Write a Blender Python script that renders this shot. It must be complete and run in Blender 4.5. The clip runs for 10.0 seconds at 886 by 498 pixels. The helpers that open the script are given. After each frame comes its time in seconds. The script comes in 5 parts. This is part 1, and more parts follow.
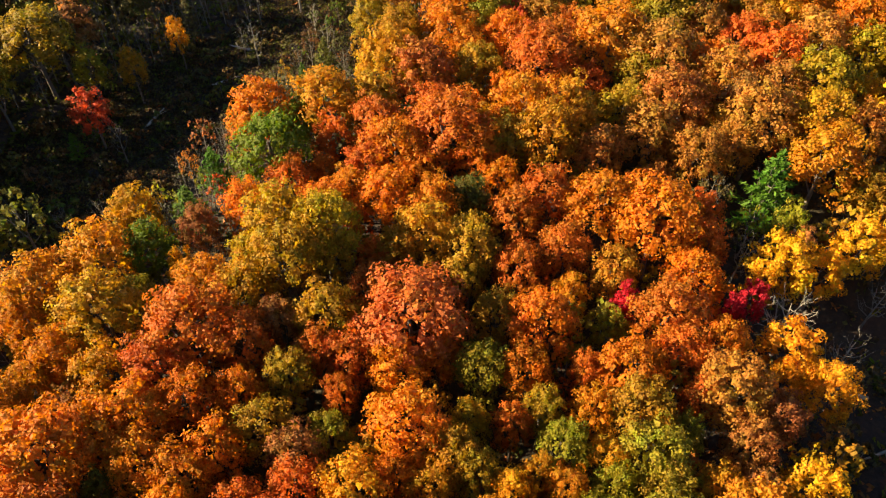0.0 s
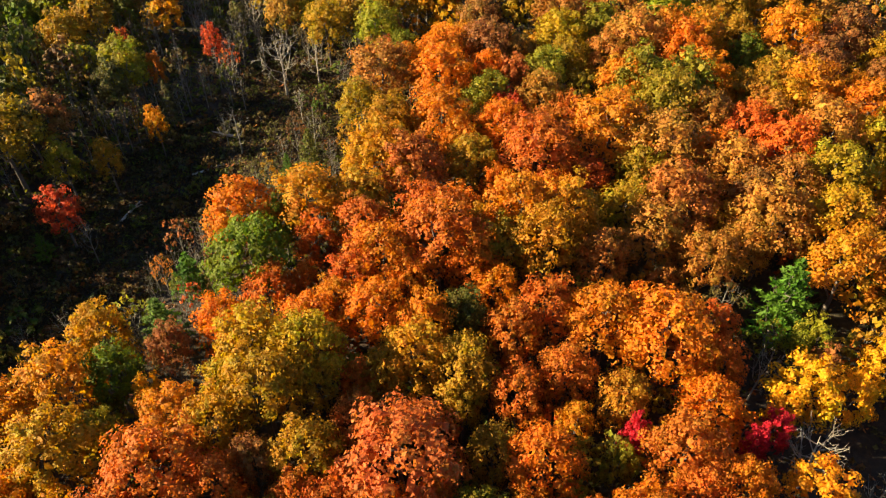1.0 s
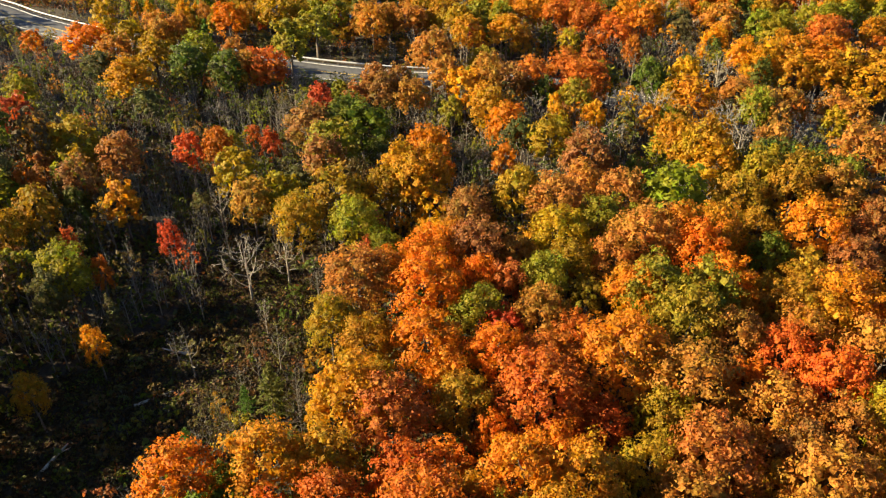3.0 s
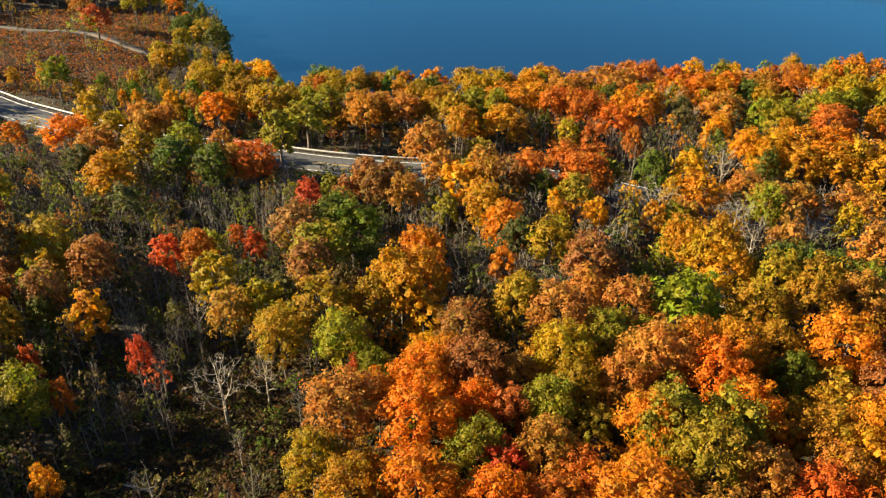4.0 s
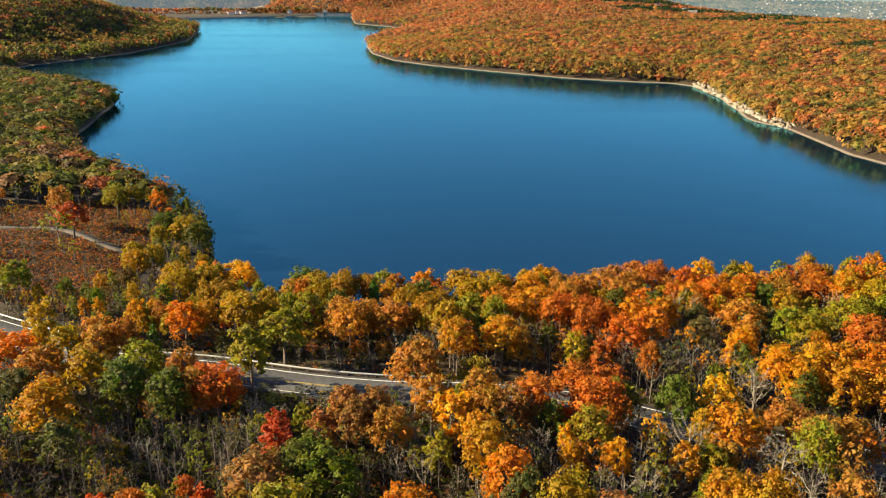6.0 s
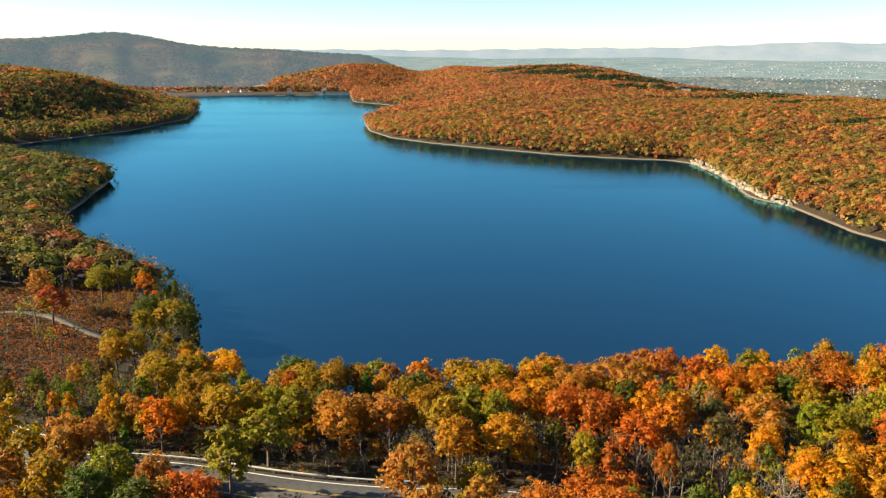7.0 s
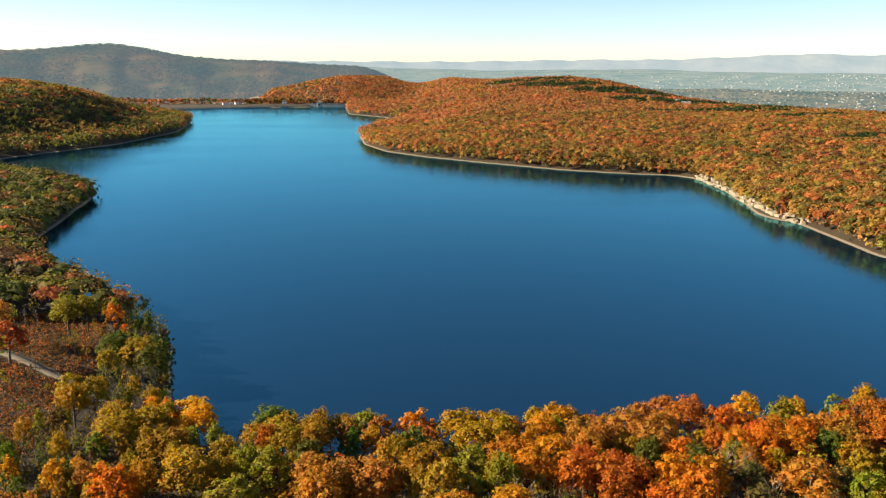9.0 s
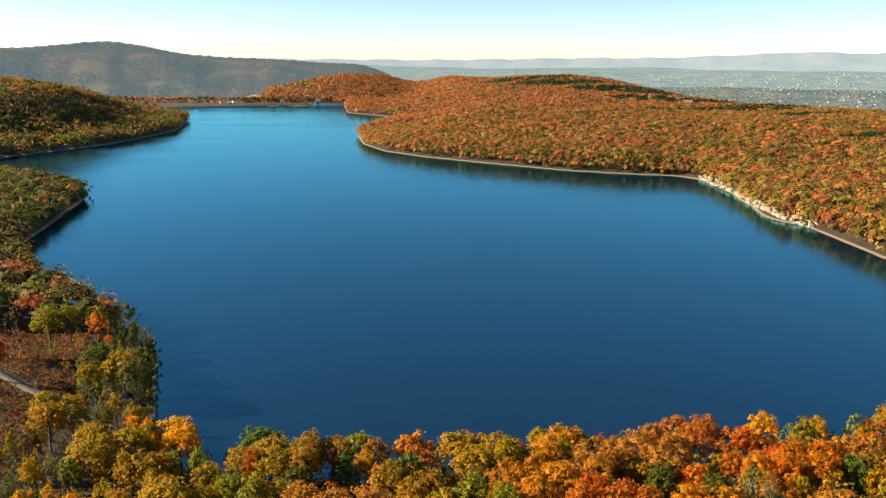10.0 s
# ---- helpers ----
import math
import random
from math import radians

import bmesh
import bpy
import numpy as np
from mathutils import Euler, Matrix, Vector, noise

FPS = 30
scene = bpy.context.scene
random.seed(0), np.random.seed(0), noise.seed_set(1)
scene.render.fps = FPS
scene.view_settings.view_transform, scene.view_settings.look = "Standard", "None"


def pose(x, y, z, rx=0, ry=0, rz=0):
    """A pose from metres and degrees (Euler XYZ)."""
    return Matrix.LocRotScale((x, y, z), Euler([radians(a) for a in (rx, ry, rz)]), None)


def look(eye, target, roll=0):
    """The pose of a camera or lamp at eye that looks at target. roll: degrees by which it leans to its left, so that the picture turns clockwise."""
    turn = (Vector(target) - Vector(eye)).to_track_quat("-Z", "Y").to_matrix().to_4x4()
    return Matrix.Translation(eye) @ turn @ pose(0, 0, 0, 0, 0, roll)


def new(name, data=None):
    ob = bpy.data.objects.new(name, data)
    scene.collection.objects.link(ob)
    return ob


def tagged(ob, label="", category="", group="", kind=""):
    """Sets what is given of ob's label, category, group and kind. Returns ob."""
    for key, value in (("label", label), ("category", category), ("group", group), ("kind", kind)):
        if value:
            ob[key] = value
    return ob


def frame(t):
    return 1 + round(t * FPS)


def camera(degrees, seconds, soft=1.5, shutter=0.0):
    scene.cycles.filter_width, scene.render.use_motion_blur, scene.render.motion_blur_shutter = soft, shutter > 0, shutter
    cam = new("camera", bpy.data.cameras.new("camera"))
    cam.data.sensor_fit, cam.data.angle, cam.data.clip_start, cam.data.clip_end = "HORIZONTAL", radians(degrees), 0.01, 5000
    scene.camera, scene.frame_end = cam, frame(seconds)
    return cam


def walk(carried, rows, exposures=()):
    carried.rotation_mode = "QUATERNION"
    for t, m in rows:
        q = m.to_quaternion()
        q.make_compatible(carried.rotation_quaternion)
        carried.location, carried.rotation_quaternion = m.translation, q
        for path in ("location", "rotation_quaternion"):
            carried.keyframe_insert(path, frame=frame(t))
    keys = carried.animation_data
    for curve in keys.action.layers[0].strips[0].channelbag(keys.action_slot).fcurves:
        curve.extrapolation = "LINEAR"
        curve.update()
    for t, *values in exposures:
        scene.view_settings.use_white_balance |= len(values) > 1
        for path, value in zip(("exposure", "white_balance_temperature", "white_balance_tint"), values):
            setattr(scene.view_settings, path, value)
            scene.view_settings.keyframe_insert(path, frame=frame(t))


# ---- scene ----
cam = camera(58.6, 10.0, soft=1.27)
METRES, EYE, TILT, LEAN, TURN = 105.0, 86.0, -5.5, -2.4, 0.0
ROWS = [
    (0.0, 0.0, 0.0, 0.0, -2.21, -43.78, 2.31),
    (0.5, 0.0039, 0.046, 0.0037, -2.45, -42.22, 2.35),
    (1.0, 0.0076, 0.0924, 0.0071, -2.71, -40.5, 2.38),
    (1.5, 0.0115, 0.14, 0.0107, -2.95, -38.62, 2.41),
    (2.0, 0.0156, 0.1879, 0.0142, -3.17, -36.43, 2.43),
    (2.5, 0.0193, 0.2366, 0.0173, -3.4, -34.1, 2.42),
    (4.0, 0.0329, 0.3839, 0.0289, -3.91, -26.75, 2.42),
    (4.5, 0.0377, 0.4342, 0.0326, -4.05, -23.78, 2.42),
    (5.0, 0.0424, 0.485, 0.0359, -4.16, -20.55, 2.43),
    (5.5, 0.047, 0.5359, 0.039, -4.25, -17.34, 2.42),
    (6.0, 0.0511, 0.5869, 0.0426, -4.35, -14.19, 2.41),
    (7.5, 0.0633, 0.7402, 0.054, -4.62, -7.92, 2.44),
    (8.0, 0.0673, 0.7901, 0.0594, -4.68, -7.92, 2.43),
    (8.5, 0.0715, 0.8405, 0.0646, -4.72, -7.99, 2.42),
    (9.0, 0.076, 0.8914, 0.0701, -4.77, -8.06, 2.43),
    (9.5, 0.0809, 0.9421, 0.0755, -4.8, -8.13, 2.43),
    (10.0, 0.0861, 0.9928, 0.081, -4.82, -8.19, 2.42),
]
walk(cam, [(t, pose(0, 0, EYE, TILT, LEAN, TURN) @ pose(METRES * x, METRES * y, METRES * z, 90 + pitch, roll, yaw)) for t, x, y, z, yaw, pitch, roll in ROWS], exposures=[(0.0, 2.18, 6850, 10), (3.0, 2.06, 6750, 10), (6.0, 1.77, 6750, 10), (7.5, 1.64, 6750, 10), (10.0, 1.6, 6750, 10)])

# ---- light ----
SUN_UP, SUN_ROUND = 23.5, -84.0   # degrees above the horizon; clockwise from +y
world = bpy.data.worlds.new("sky")
scene.world = world
world.use_nodes = True
wn = world.node_tree.nodes
sky = wn.new("ShaderNodeTexSky")
sky.sky_type, sky.sun_disc = "NISHITA", False
sky.sun_elevation, sky.sun_rotation = radians(SUN_UP), radians(SUN_ROUND)
sky.air_density, sky.dust_density, sky.ozone_density = 0.8, 0.0, 3.0
wn["Background"].inputs["Strength"].default_value = 0.06
world.node_tree.links.new(sky.outputs[0], wn["Background"].inputs[0])
sun = new("sun", bpy.data.lights.new("sun", "SUN"))
sun.data.energy, sun.data.angle, sun.data.color = 5.0, radians(0.6), (1.0, 0.85, 0.57)
to_sun = Vector((math.sin(radians(SUN_ROUND)) * math.cos(radians(SUN_UP)), math.cos(radians(SUN_ROUND)) * math.cos(radians(SUN_UP)), math.sin(radians(SUN_UP))))
sun.matrix_world = look(to_sun * 500, (0, 0, 0))


# ---- materials ----
def material(name, rough=0.8):
    m = bpy.data.materials.new(name)
    m.use_nodes = True
    n = m.node_tree.nodes
    p = n["Principled BSDF"]
    p.inputs["Roughness"].default_value = rough
    return m, n, m.node_tree.links, p


def ramp(n, stops):
    r = n.new("ShaderNodeValToRGB")
    e = r.color_ramp.elements
    while len(e) < len(stops):
        e.new(0.5)
    for i, (at, rgb) in enumerate(stops):
        e[i].position, e[i].color = at, (*rgb, 1)
    return r


def noise_node(n, l, scale, detail=4.0, rough=0.55, coord="Object"):
    c = n.new("ShaderNodeTexCoord")
    t = n.new("ShaderNodeTexNoise")
    t.inputs["Scale"].default_value, t.inputs["Detail"].default_value, t.inputs["Roughness"].default_value = scale, detail, rough
    l.new(c.outputs[coord], t.inputs["Vector"])
    return t


def mix_rgb(n, l, fac, a, b, kind="MIX"):
    m = n.new("ShaderNodeMix")
    m.data_type, m.blend_type = "RGBA", kind
    for socket, v in ((m.inputs[0], fac), (m.inputs[6], a), (m.inputs[7], b)):
        if isinstance(v, (int, float)):
            socket.default_value = v
        elif isinstance(v, tuple):
            socket.default_value = (*v, 1)
        else:
            l.new(v, socket)
    return m.outputs[2]


def add_bump(n, l, p, height, strength, distance):
    b = n.new("ShaderNodeBump")
    b.inputs["Strength"].default_value, b.inputs["Distance"].default_value = strength, distance
    l.new(height, b.inputs["Height"])
    l.new(b.outputs[0], p.inputs["Normal"])


def foliage(name, source, spread=0.35, relief=0.0, through_light=0.3):
    """Leaves: each leaf clump differs in tone; source gives the tree's own colour."""
    m, n, l, p = material(name, 0.62)
    p.inputs["Specular IOR Level"].default_value = 0.25
    if source == "object":
        info = n.new("ShaderNodeObjectInfo")
        colour = info.outputs["Color"]
    else:
        info = n.new("ShaderNodeAttribute")
        info.attribute_name = "tint"
        colour = info.outputs["Color"]
    geo = n.new("ShaderNodeNewGeometry")
    tone = ramp(n, [(0.0, (1 - spread,) * 3), (0.55, (1.0,) * 3), (1.0, (1 + spread * 1.1, 1 + spread * 1.3, 1 + spread))])
    l.new(geo.outputs["Random Per Island"], tone.inputs[0])
    patch = noise_node(n, l, 0.55, 3)
    shift = ramp(n, [(0.32, (0.76, 1.08, 0.75)), (0.5, (1.0, 1.0, 1.0)), (0.68, (1.16, 0.94, 1.05))])
    l.new(patch.outputs["Fac"], shift.inputs[0])
    c = mix_rgb(n, l, 1.0, colour, tone.outputs[0], "MULTIPLY")
    if relief:
        c = mix_rgb(n, l, 1.0, c, shift.outputs[0], "MULTIPLY")
    l.new(c, p.inputs["Base Color"])
    if relief:
        leaves = noise_node(n, l, relief, 3, 0.75)
        grain = ramp(n, [(0.34, (0.7, 0.67, 0.7)), (0.5, (1.03, 1.03, 1.0)), (0.66, (1.3, 1.3, 1.2))])
        l.new(leaves.outputs["Fac"], grain.inputs[0])
        c = mix_rgb(n, l, 1.0, c, grain.outputs[0], "MULTIPLY")
        l.new(c, p.inputs["Base Color"])
        add_bump(n, l, p, leaves.outputs["Fac"], 0.8, 0.12)
    thin = n.new("ShaderNodeBsdfTranslucent")
    l.new(c, thin.inputs["Color"])
    both = n.new("ShaderNodeMixShader")
    both.inputs[0].default_value = through_light
    l.new(p.outputs[0], both.inputs[1])
    l.new(thin.outputs[0], both.inputs[2])
    l.new(both.outputs[0], n["Material Output"].inputs["Surface"])
    return m


def bark(name, dark, light):
    m, n, l, p = material(name, 0.9)
    t = noise_node(n, l, 2.2, 5)
    r = ramp(n, [(0.3, dark), (0.7, light)])
    l.new(t.outputs["Fac"], r.inputs[0])
    l.new(r.outputs[0], p.inputs["Base Color"])
    add_bump(n, l, p, t.outputs["Fac"], 0.5, 0.05)
    return m


def plain(name, a, b, rough, scale, bump=0.3, metal=0.0):
    m, n, l, p = material(name, rough)
    p.inputs["Metallic"].default_value = metal
    t = noise_node(n, l, scale, 6)
    r = ramp(n, [(0.3, a), (0.72, b)])
    l.new(t.outputs["Fac"], r.inputs[0])
    l.new(r.outputs[0], p.inputs["Base Color"])
    add_bump(n, l, p, t.outputs["Fac"], bump, 0.04)
    return m


LEAF = foliage("leaves", "object", 0.22, 4.2, 0.47)
WOODS_LEAF = foliage("woods_leaves", "tint", 0.26, 0.0, 0.52)
JOINED_LEAF = foliage("thicket_leaves", "tint", 0.3, 4.2, 0.4)
BARK = bark("oak_bark", (0.055, 0.04, 0.028), (0.16, 0.125, 0.095))
PALE_BARK = bark("pale_bark", (0.17, 0.14, 0.1), (0.35, 0.3, 0.23))
GREY_BARK = bark("grey_bark", (0.08, 0.07, 0.052), (0.2, 0.175, 0.135))
ASPHALT = plain("asphalt", (0.052, 0.053, 0.057), (0.1, 0.1, 0.1), 0.88, 0.8)
GRAVEL = plain("gravel", (0.09, 0.072, 0.055), (0.17, 0.14, 0.11), 0.95, 2.0)
PAINT_WHITE = plain("road_paint_white", (0.55, 0.54, 0.5), (0.78, 0.77, 0.73), 0.7, 3.0, 0.1)
PAINT_YELLOW = plain("road_paint_yellow", (0.5, 0.33, 0.05), (0.65, 0.45, 0.08), 0.7, 3.0, 0.1)
STEEL = plain("galvanised_steel", (0.55, 0.55, 0.54), (0.72, 0.72, 0.71), 0.5, 1.5, 0.1)
POST_WOOD = plain("weathered_wood", (0.14, 0.11, 0.08), (0.3, 0.25, 0.2), 0.9, 1.2)
ROCK = plain("sandstone", (0.16, 0.125, 0.095), (0.4, 0.33, 0.25), 0.92, 0.35, 0.8)
CONCRETE = plain("dam_concrete", (0.24, 0.23, 0.21), (0.4, 0.38, 0.35), 0.9, 0.15)
SIDING = plain("white_siding", (0.66, 0.65, 0.62), (0.82, 0.81, 0.78), 0.7, 0.4, 0.1)
ROOF_GREY = plain("grey_shingles", (0.12, 0.12, 0.125), (0.22, 0.21, 0.21), 0.9, 0.8)
ROOF_RED = plain("red_brown_roof", (0.3, 0.1, 0.06), (0.42, 0.17, 0.11), 0.85, 0.8)
GLASS = plain("dark_window_glass", (0.03, 0.035, 0.04), (0.06, 0.065, 0.07), 0.12, 0.5, 0.0)


def ground_material():
    m, n, l, p = material("forest_floor", 0.95)
    small = noise_node(n, l, 1.6, 8, 0.7)
    large = noise_node(n, l, 0.045, 4)
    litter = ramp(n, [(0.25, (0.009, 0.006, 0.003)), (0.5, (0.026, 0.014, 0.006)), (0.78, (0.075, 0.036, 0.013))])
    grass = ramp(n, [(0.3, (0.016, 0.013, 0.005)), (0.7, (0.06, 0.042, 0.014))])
    l.new(small.outputs["Fac"], litter.inputs[0])
    l.new(small.outputs["Fac"], grass.inputs[0])
    where = ramp(n, [(0.47, (0, 0, 0)), (0.62, (1, 1, 1))])
    l.new(large.outputs["Fac"], where.inputs[0])
    soil = mix_rgb(n, l, where.outputs[0], litter.outputs[0], grass.outputs[0])
    # bare stony strand along the water line
    geo = n.new("ShaderNodeNewGeometry")
    xyz = n.new("ShaderNodeSeparateXYZ")
    l.new(geo.outputs["Position"], xyz.inputs[0])
    edge = n.new("ShaderNodeMath")
    edge.operation = "MULTIPLY_ADD"
    l.new(small.outputs["Fac"], edge.inputs[0])
    edge.inputs[1].default_value = 0.5
    l.new(xyz.outputs["Z"], edge.inputs[2])
    strand = ramp(n, [(0.0, (1, 1, 1)), (0.62, (1, 1, 1)), (0.7, (0, 0, 0))])
    scale = n.new("ShaderNodeMath")
    scale.operation = "DIVIDE"
    scale.inputs[1].default_value = 1.25
    l.new(edge.outputs[0], scale.inputs[0])
    l.new(scale.outputs[0], strand.inputs[0])
    stones = ramp(n, [(0.3, (0.1, 0.075, 0.055)), (0.7, (0.24, 0.19, 0.145))])
    l.new(small.outputs["Fac"], stones.inputs[0])
    c = mix_rgb(n, l, strand.outputs[0], soil, stones.outputs[0])
    l.new(c, p.inputs["Base Color"])
    add_bump(n, l, p, small.outputs["Fac"], 0.8, 0.25)
    return m


def water_material():
    m, n, l, p = material("lake_water", 0.6)
    p.inputs["Base Color"].default_value = (0.003, 0.009, 0.024, 1)
    p.inputs["Specular IOR Level"].default_value = 0.0
    fine = noise_node(n, l, 0.9, 3)
    wide = noise_node(n, l, 1.0, 3)
    stretch = n.new("ShaderNodeMapping")
    stretch.inputs["Scale"].default_value = (0.0035, 0.016, 1)
    stretch.inputs["Rotation"].default_value = (0, 0, 0.35)
    l.new(wide.inputs["Vector"].links[0].from_socket, stretch.inputs["Vector"])
    l.new(stretch.outputs[0], wide.inputs["Vector"])
    streak = ramp(n, [(0.36, (0.02, 0.02, 0.02)), (0.64, (0.16, 0.16, 0.16))])
    l.new(wide.outputs["Fac"], streak.inputs[0])
    ripple = n.new("ShaderNodeBump")
    ripple.inputs["Strength"].default_value, ripple.inputs["Distance"].default_value = 0.12, 0.35
    l.new(fine.outputs["Fac"], ripple.inputs["Height"])
    gloss = n.new("ShaderNodeBsdfGlossy")
    gloss.inputs["Color"].default_value = (0.3, 0.86, 1.0, 1)
    l.new(streak.outputs[0], gloss.inputs["Roughness"])
    l.new(ripple.outputs[0], gloss.inputs["Normal"])
    fresnel = n.new("ShaderNodeFresnel")
    fresnel.inputs["IOR"].default_value = 2.0
    both = n.new("ShaderNodeMixShader")
    l.new(fresnel.outputs[0], both.inputs[0])
    l.new(p.outputs[0], both.inputs[1])
    l.new(gloss.outputs[0], both.inputs[2])
    l.new(both.outputs[0], n["Material Output"].inputs["Surface"])
    return m


GROUND, WATER = ground_material(), water_material()

COLOURS = {
    "orange": (0.54, 0.152, 0.005), "amber": (0.47, 0.178, 0.006), "gold": (0.6, 0.245, 0.006), "rust": (0.46, 0.108, 0.009), "russet": (0.3, 0.105, 0.024),
    "rose": (0.44, 0.115, 0.018), "red": (0.42, 0.06, 0.012), "scarlet": (0.4, 0.062, 0.012), "pink": (0.3, 0.06, 0.035), "crimson": (0.45, 0.018, 0.03),
    "tan": (0.41, 0.152, 0.02), "yellow": (0.66, 0.275, 0.006), "mustard": (0.36, 0.19, 0.006), "olive": (0.235, 0.175, 0.009), "ochre": (0.33, 0.168, 0.008),
    "green": (0.118, 0.128, 0.005), "moss": (0.105, 0.103, 0.011), "lime": (0.205, 0.205, 0.008), "pine": (0.08, 0.14, 0.009), "straw": (0.11, 0.085, 0.025),
    # the last of these is brown with the hollow's shade put in
    "brown": (0.115, 0.06, 0.017), "pale": (0.30, 0.22, 0.09), "shaded_brown": (0.05, 0.03, 0.009),
}

# ---- the lie of the land ----
LAKE = [(-40, 268), (-25, 256), (10, 252), (110, 256), (240, 262), (300, 290), (290, 340), (250, 385), (236, 426), (239, 497),
        (230, 522), (246, 600), (251, 668), (241, 686), (201, 700), (162, 720), (100, 772), (55, 813), (20, 859), (-1, 926),
        (-8, 1020), (15, 1150), (60, 1250), (27, 1337), (-31, 1415), (-43, 1626), (-93, 1630), (-251, 1562), (-340, 1525), (-380, 1450),
        (-252, 1284), (-226, 1079), (-252, 930), (-306, 825), (-330, 760), (-215, 655), (-170, 617), (-160, 535), (-153, 469), (-142, 453),
        (-132, 427), (-100, 385), (-65, 344), (-55, 330), (-48, 300)]
ROAD = [(-190, 296), (-150, 272), (-110, 251), (-92, 238), (-69, 224), (-51, 214), (-31, 209), (-10, 202), (7, 198), (24, 196), (42, 191), (60, 181), (84, 170), (120, 156), (190, 136)]
LANE = [(-170, 318), (-113, 308), (-104, 310), (-95, 308), (-86, 302), (-78, 296), (-68, 290), (-58, 279)]
ROAD_Z = 7.0


def line_distance(x, y, line, closed=False):
    """Distance from points to a polyline, and the nearest place along it as a share of a segment number."""
    best, along = np.full(np.shape(x), 1e9), np.zeros(np.shape(x))
    pts = line + [line[0]] if closed else line
    for i, ((ax, ay), (bx, by)) in enumerate(zip(pts, pts[1:])):
        dx, dy = bx - ax, by - ay
        s = np.clip(((x - ax) * dx + (y - ay) * dy) / (dx * dx + dy * dy), 0, 1)
        d = np.hypot(x - ax - s * dx, y - ay - s * dy)
        along = np.where(d < best, i + s, along)
        best = np.minimum(best, d)
    return best, along


def inside_lake(x, y):
    odd = np.zeros(np.shape(x), bool)
    for (ax, ay), (bx, by) in zip(LAKE, LAKE[1:] + LAKE[:1]):
        if ay != by:
            odd ^= ((ay > y) != (by > y)) & (x < ax + (y - ay) * (bx - ax) / (by - ay))
    return odd


def shore_distance(x, y):
    d, _ = line_distance(x, y, LAKE, True)
    return np.where(inside_lake(x, y), -d, d)


def step(v, a, b):
    s = np.clip((v - a) / (b - a), 0, 1)
    return s * s * (3 - 2 * s)


def bump(x, y, cx, cy, sx, sy):
    return np.exp(-((x - cx) / sx) ** 2 - ((y - cy) / sy) ** 2)


def ground(x, y):
    """Height of the ground above the lake."""
    x, y = np.asarray(x, float), np.asarray(y, float)
    d = shore_distance(x, y)
    land = np.maximum(d, 0)
    near = np.where(land < 60, 0.105 * land, 6.3 + 0.064 * (land - 60))
    near = np.minimum(near, 22 + 0.01 * land) - 2.5 * bump(x, y, -42, 85, 22, 45)
    west = 0.05 * np.minimum(land, 90) + 49 * bump(x, y, -470, 1060, 230, 240) * step(land, 0, 140)
    east = 9 * (1 - np.exp(-land / 50)) + 0.035 * np.minimum(land, 1200) + 8 * np.sin(x / 120 + 1) * np.sin(y / 150) * step(land, 40, 200) + 8 * bump(x, y, 330, 1250, 130, 160) + 20 * bump(x, y, 290, 1640, 230, 260) + 16 * bump(x, y, 110, 1880, 130, 190)
    north = 1 - 30 * step(y, 1655, 1790) + (30 * step(y, 1655, 1790) + 40) * bump(x, y, -20, 2080, 260, 260)
    e = step(x - 0.05 * (y - 300), -60, 120)
    far = step(y, 1300, 1640)
    hills = (1 - e) * west + e * east
    hills = hills * (1 - far * (1 - e)) + north * far * (1 - e)
    n = 1 - step(y - 0.25 * np.abs(x), 270, 420)
    z = n * near + (1 - n) * hills
    # the valley beyond the eastern crest
    fall = np.maximum(step((x - 540) + 0.22 * (y - 900), 0, 520), step(y, 2150, 2600))
    z = z * (1 - fall) - 70 * fall
    z = z + 0.5 * np.sin(x / 7.3 + 1) * np.sin(y / 9.1) * step(land, 6, 20)
    z = z + 0.36 * np.minimum(land, 4)
    r, _ = line_distance(x, y, ROAD)
    z = np.where(r < 22, ROAD_Z + (z - ROAD_Z) * step(r, 6.5, 20), z)
    return np.where(d < 0, np.maximum(0.3 * d, -6), z)


# ---- helpers for meshes ----
def np_mesh(name, verts, faces, mat, tint=None, smooth=False):
    """A mesh from arrays: verts n x 3; faces m x 3 or m x 4; tint: a colour a vertex."""
    me = bpy.data.meshes.new(name)
    verts, faces = np.asarray(verts, np.float32), np.asarray(faces, np.int32)
    k = faces.shape[1]
    me.vertices.add(len(verts))
    me.vertices.foreach_set("co", verts.ravel())
    me.loops.add(faces.size)
    me.loops.foreach_set("vertex_index", faces.ravel())
    me.polygons.add(len(faces))
    me.polygons.foreach_set("loop_start", np.arange(0, faces.size, k, dtype=np.int32))
    me.polygons.foreach_set("loop_total", np.full(len(faces), k, np.int32))
    if smooth:
        me.polygons.foreach_set("use_smooth", np.ones(len(faces), bool))
    if tint is not None:
        a = me.color_attributes.new("tint", "FLOAT_COLOR", "POINT")
        a.data.foreach_set("color", np.column_stack([tint, np.ones(len(tint))]).astype(np.float32).ravel())
    me.update(calc_edges=True)
    me.validate()
    me.materials.append(mat)
    return me


def bm_mesh(name, bm, mat):
    me = bpy.data.meshes.new(name)
    bm.to_mesh(me)
    bm.free()
    me.materials.append(mat)
    return me


def part(name, me, parent, label=""):
    ob = new(name, me)
    ob.parent = parent
    return tagged(ob, label) if label else ob


def box(bm, x0, x1, y0, y1, z0, z1):
    m = Matrix.Translation(((x0 + x1) / 2, (y0 + y1) / 2, (z0 + z1) / 2)) @ Matrix.Diagonal((x1 - x0, y1 - y0, z1 - z0, 1))
    return bmesh.ops.create_cube(bm, size=1, matrix=m)["verts"]


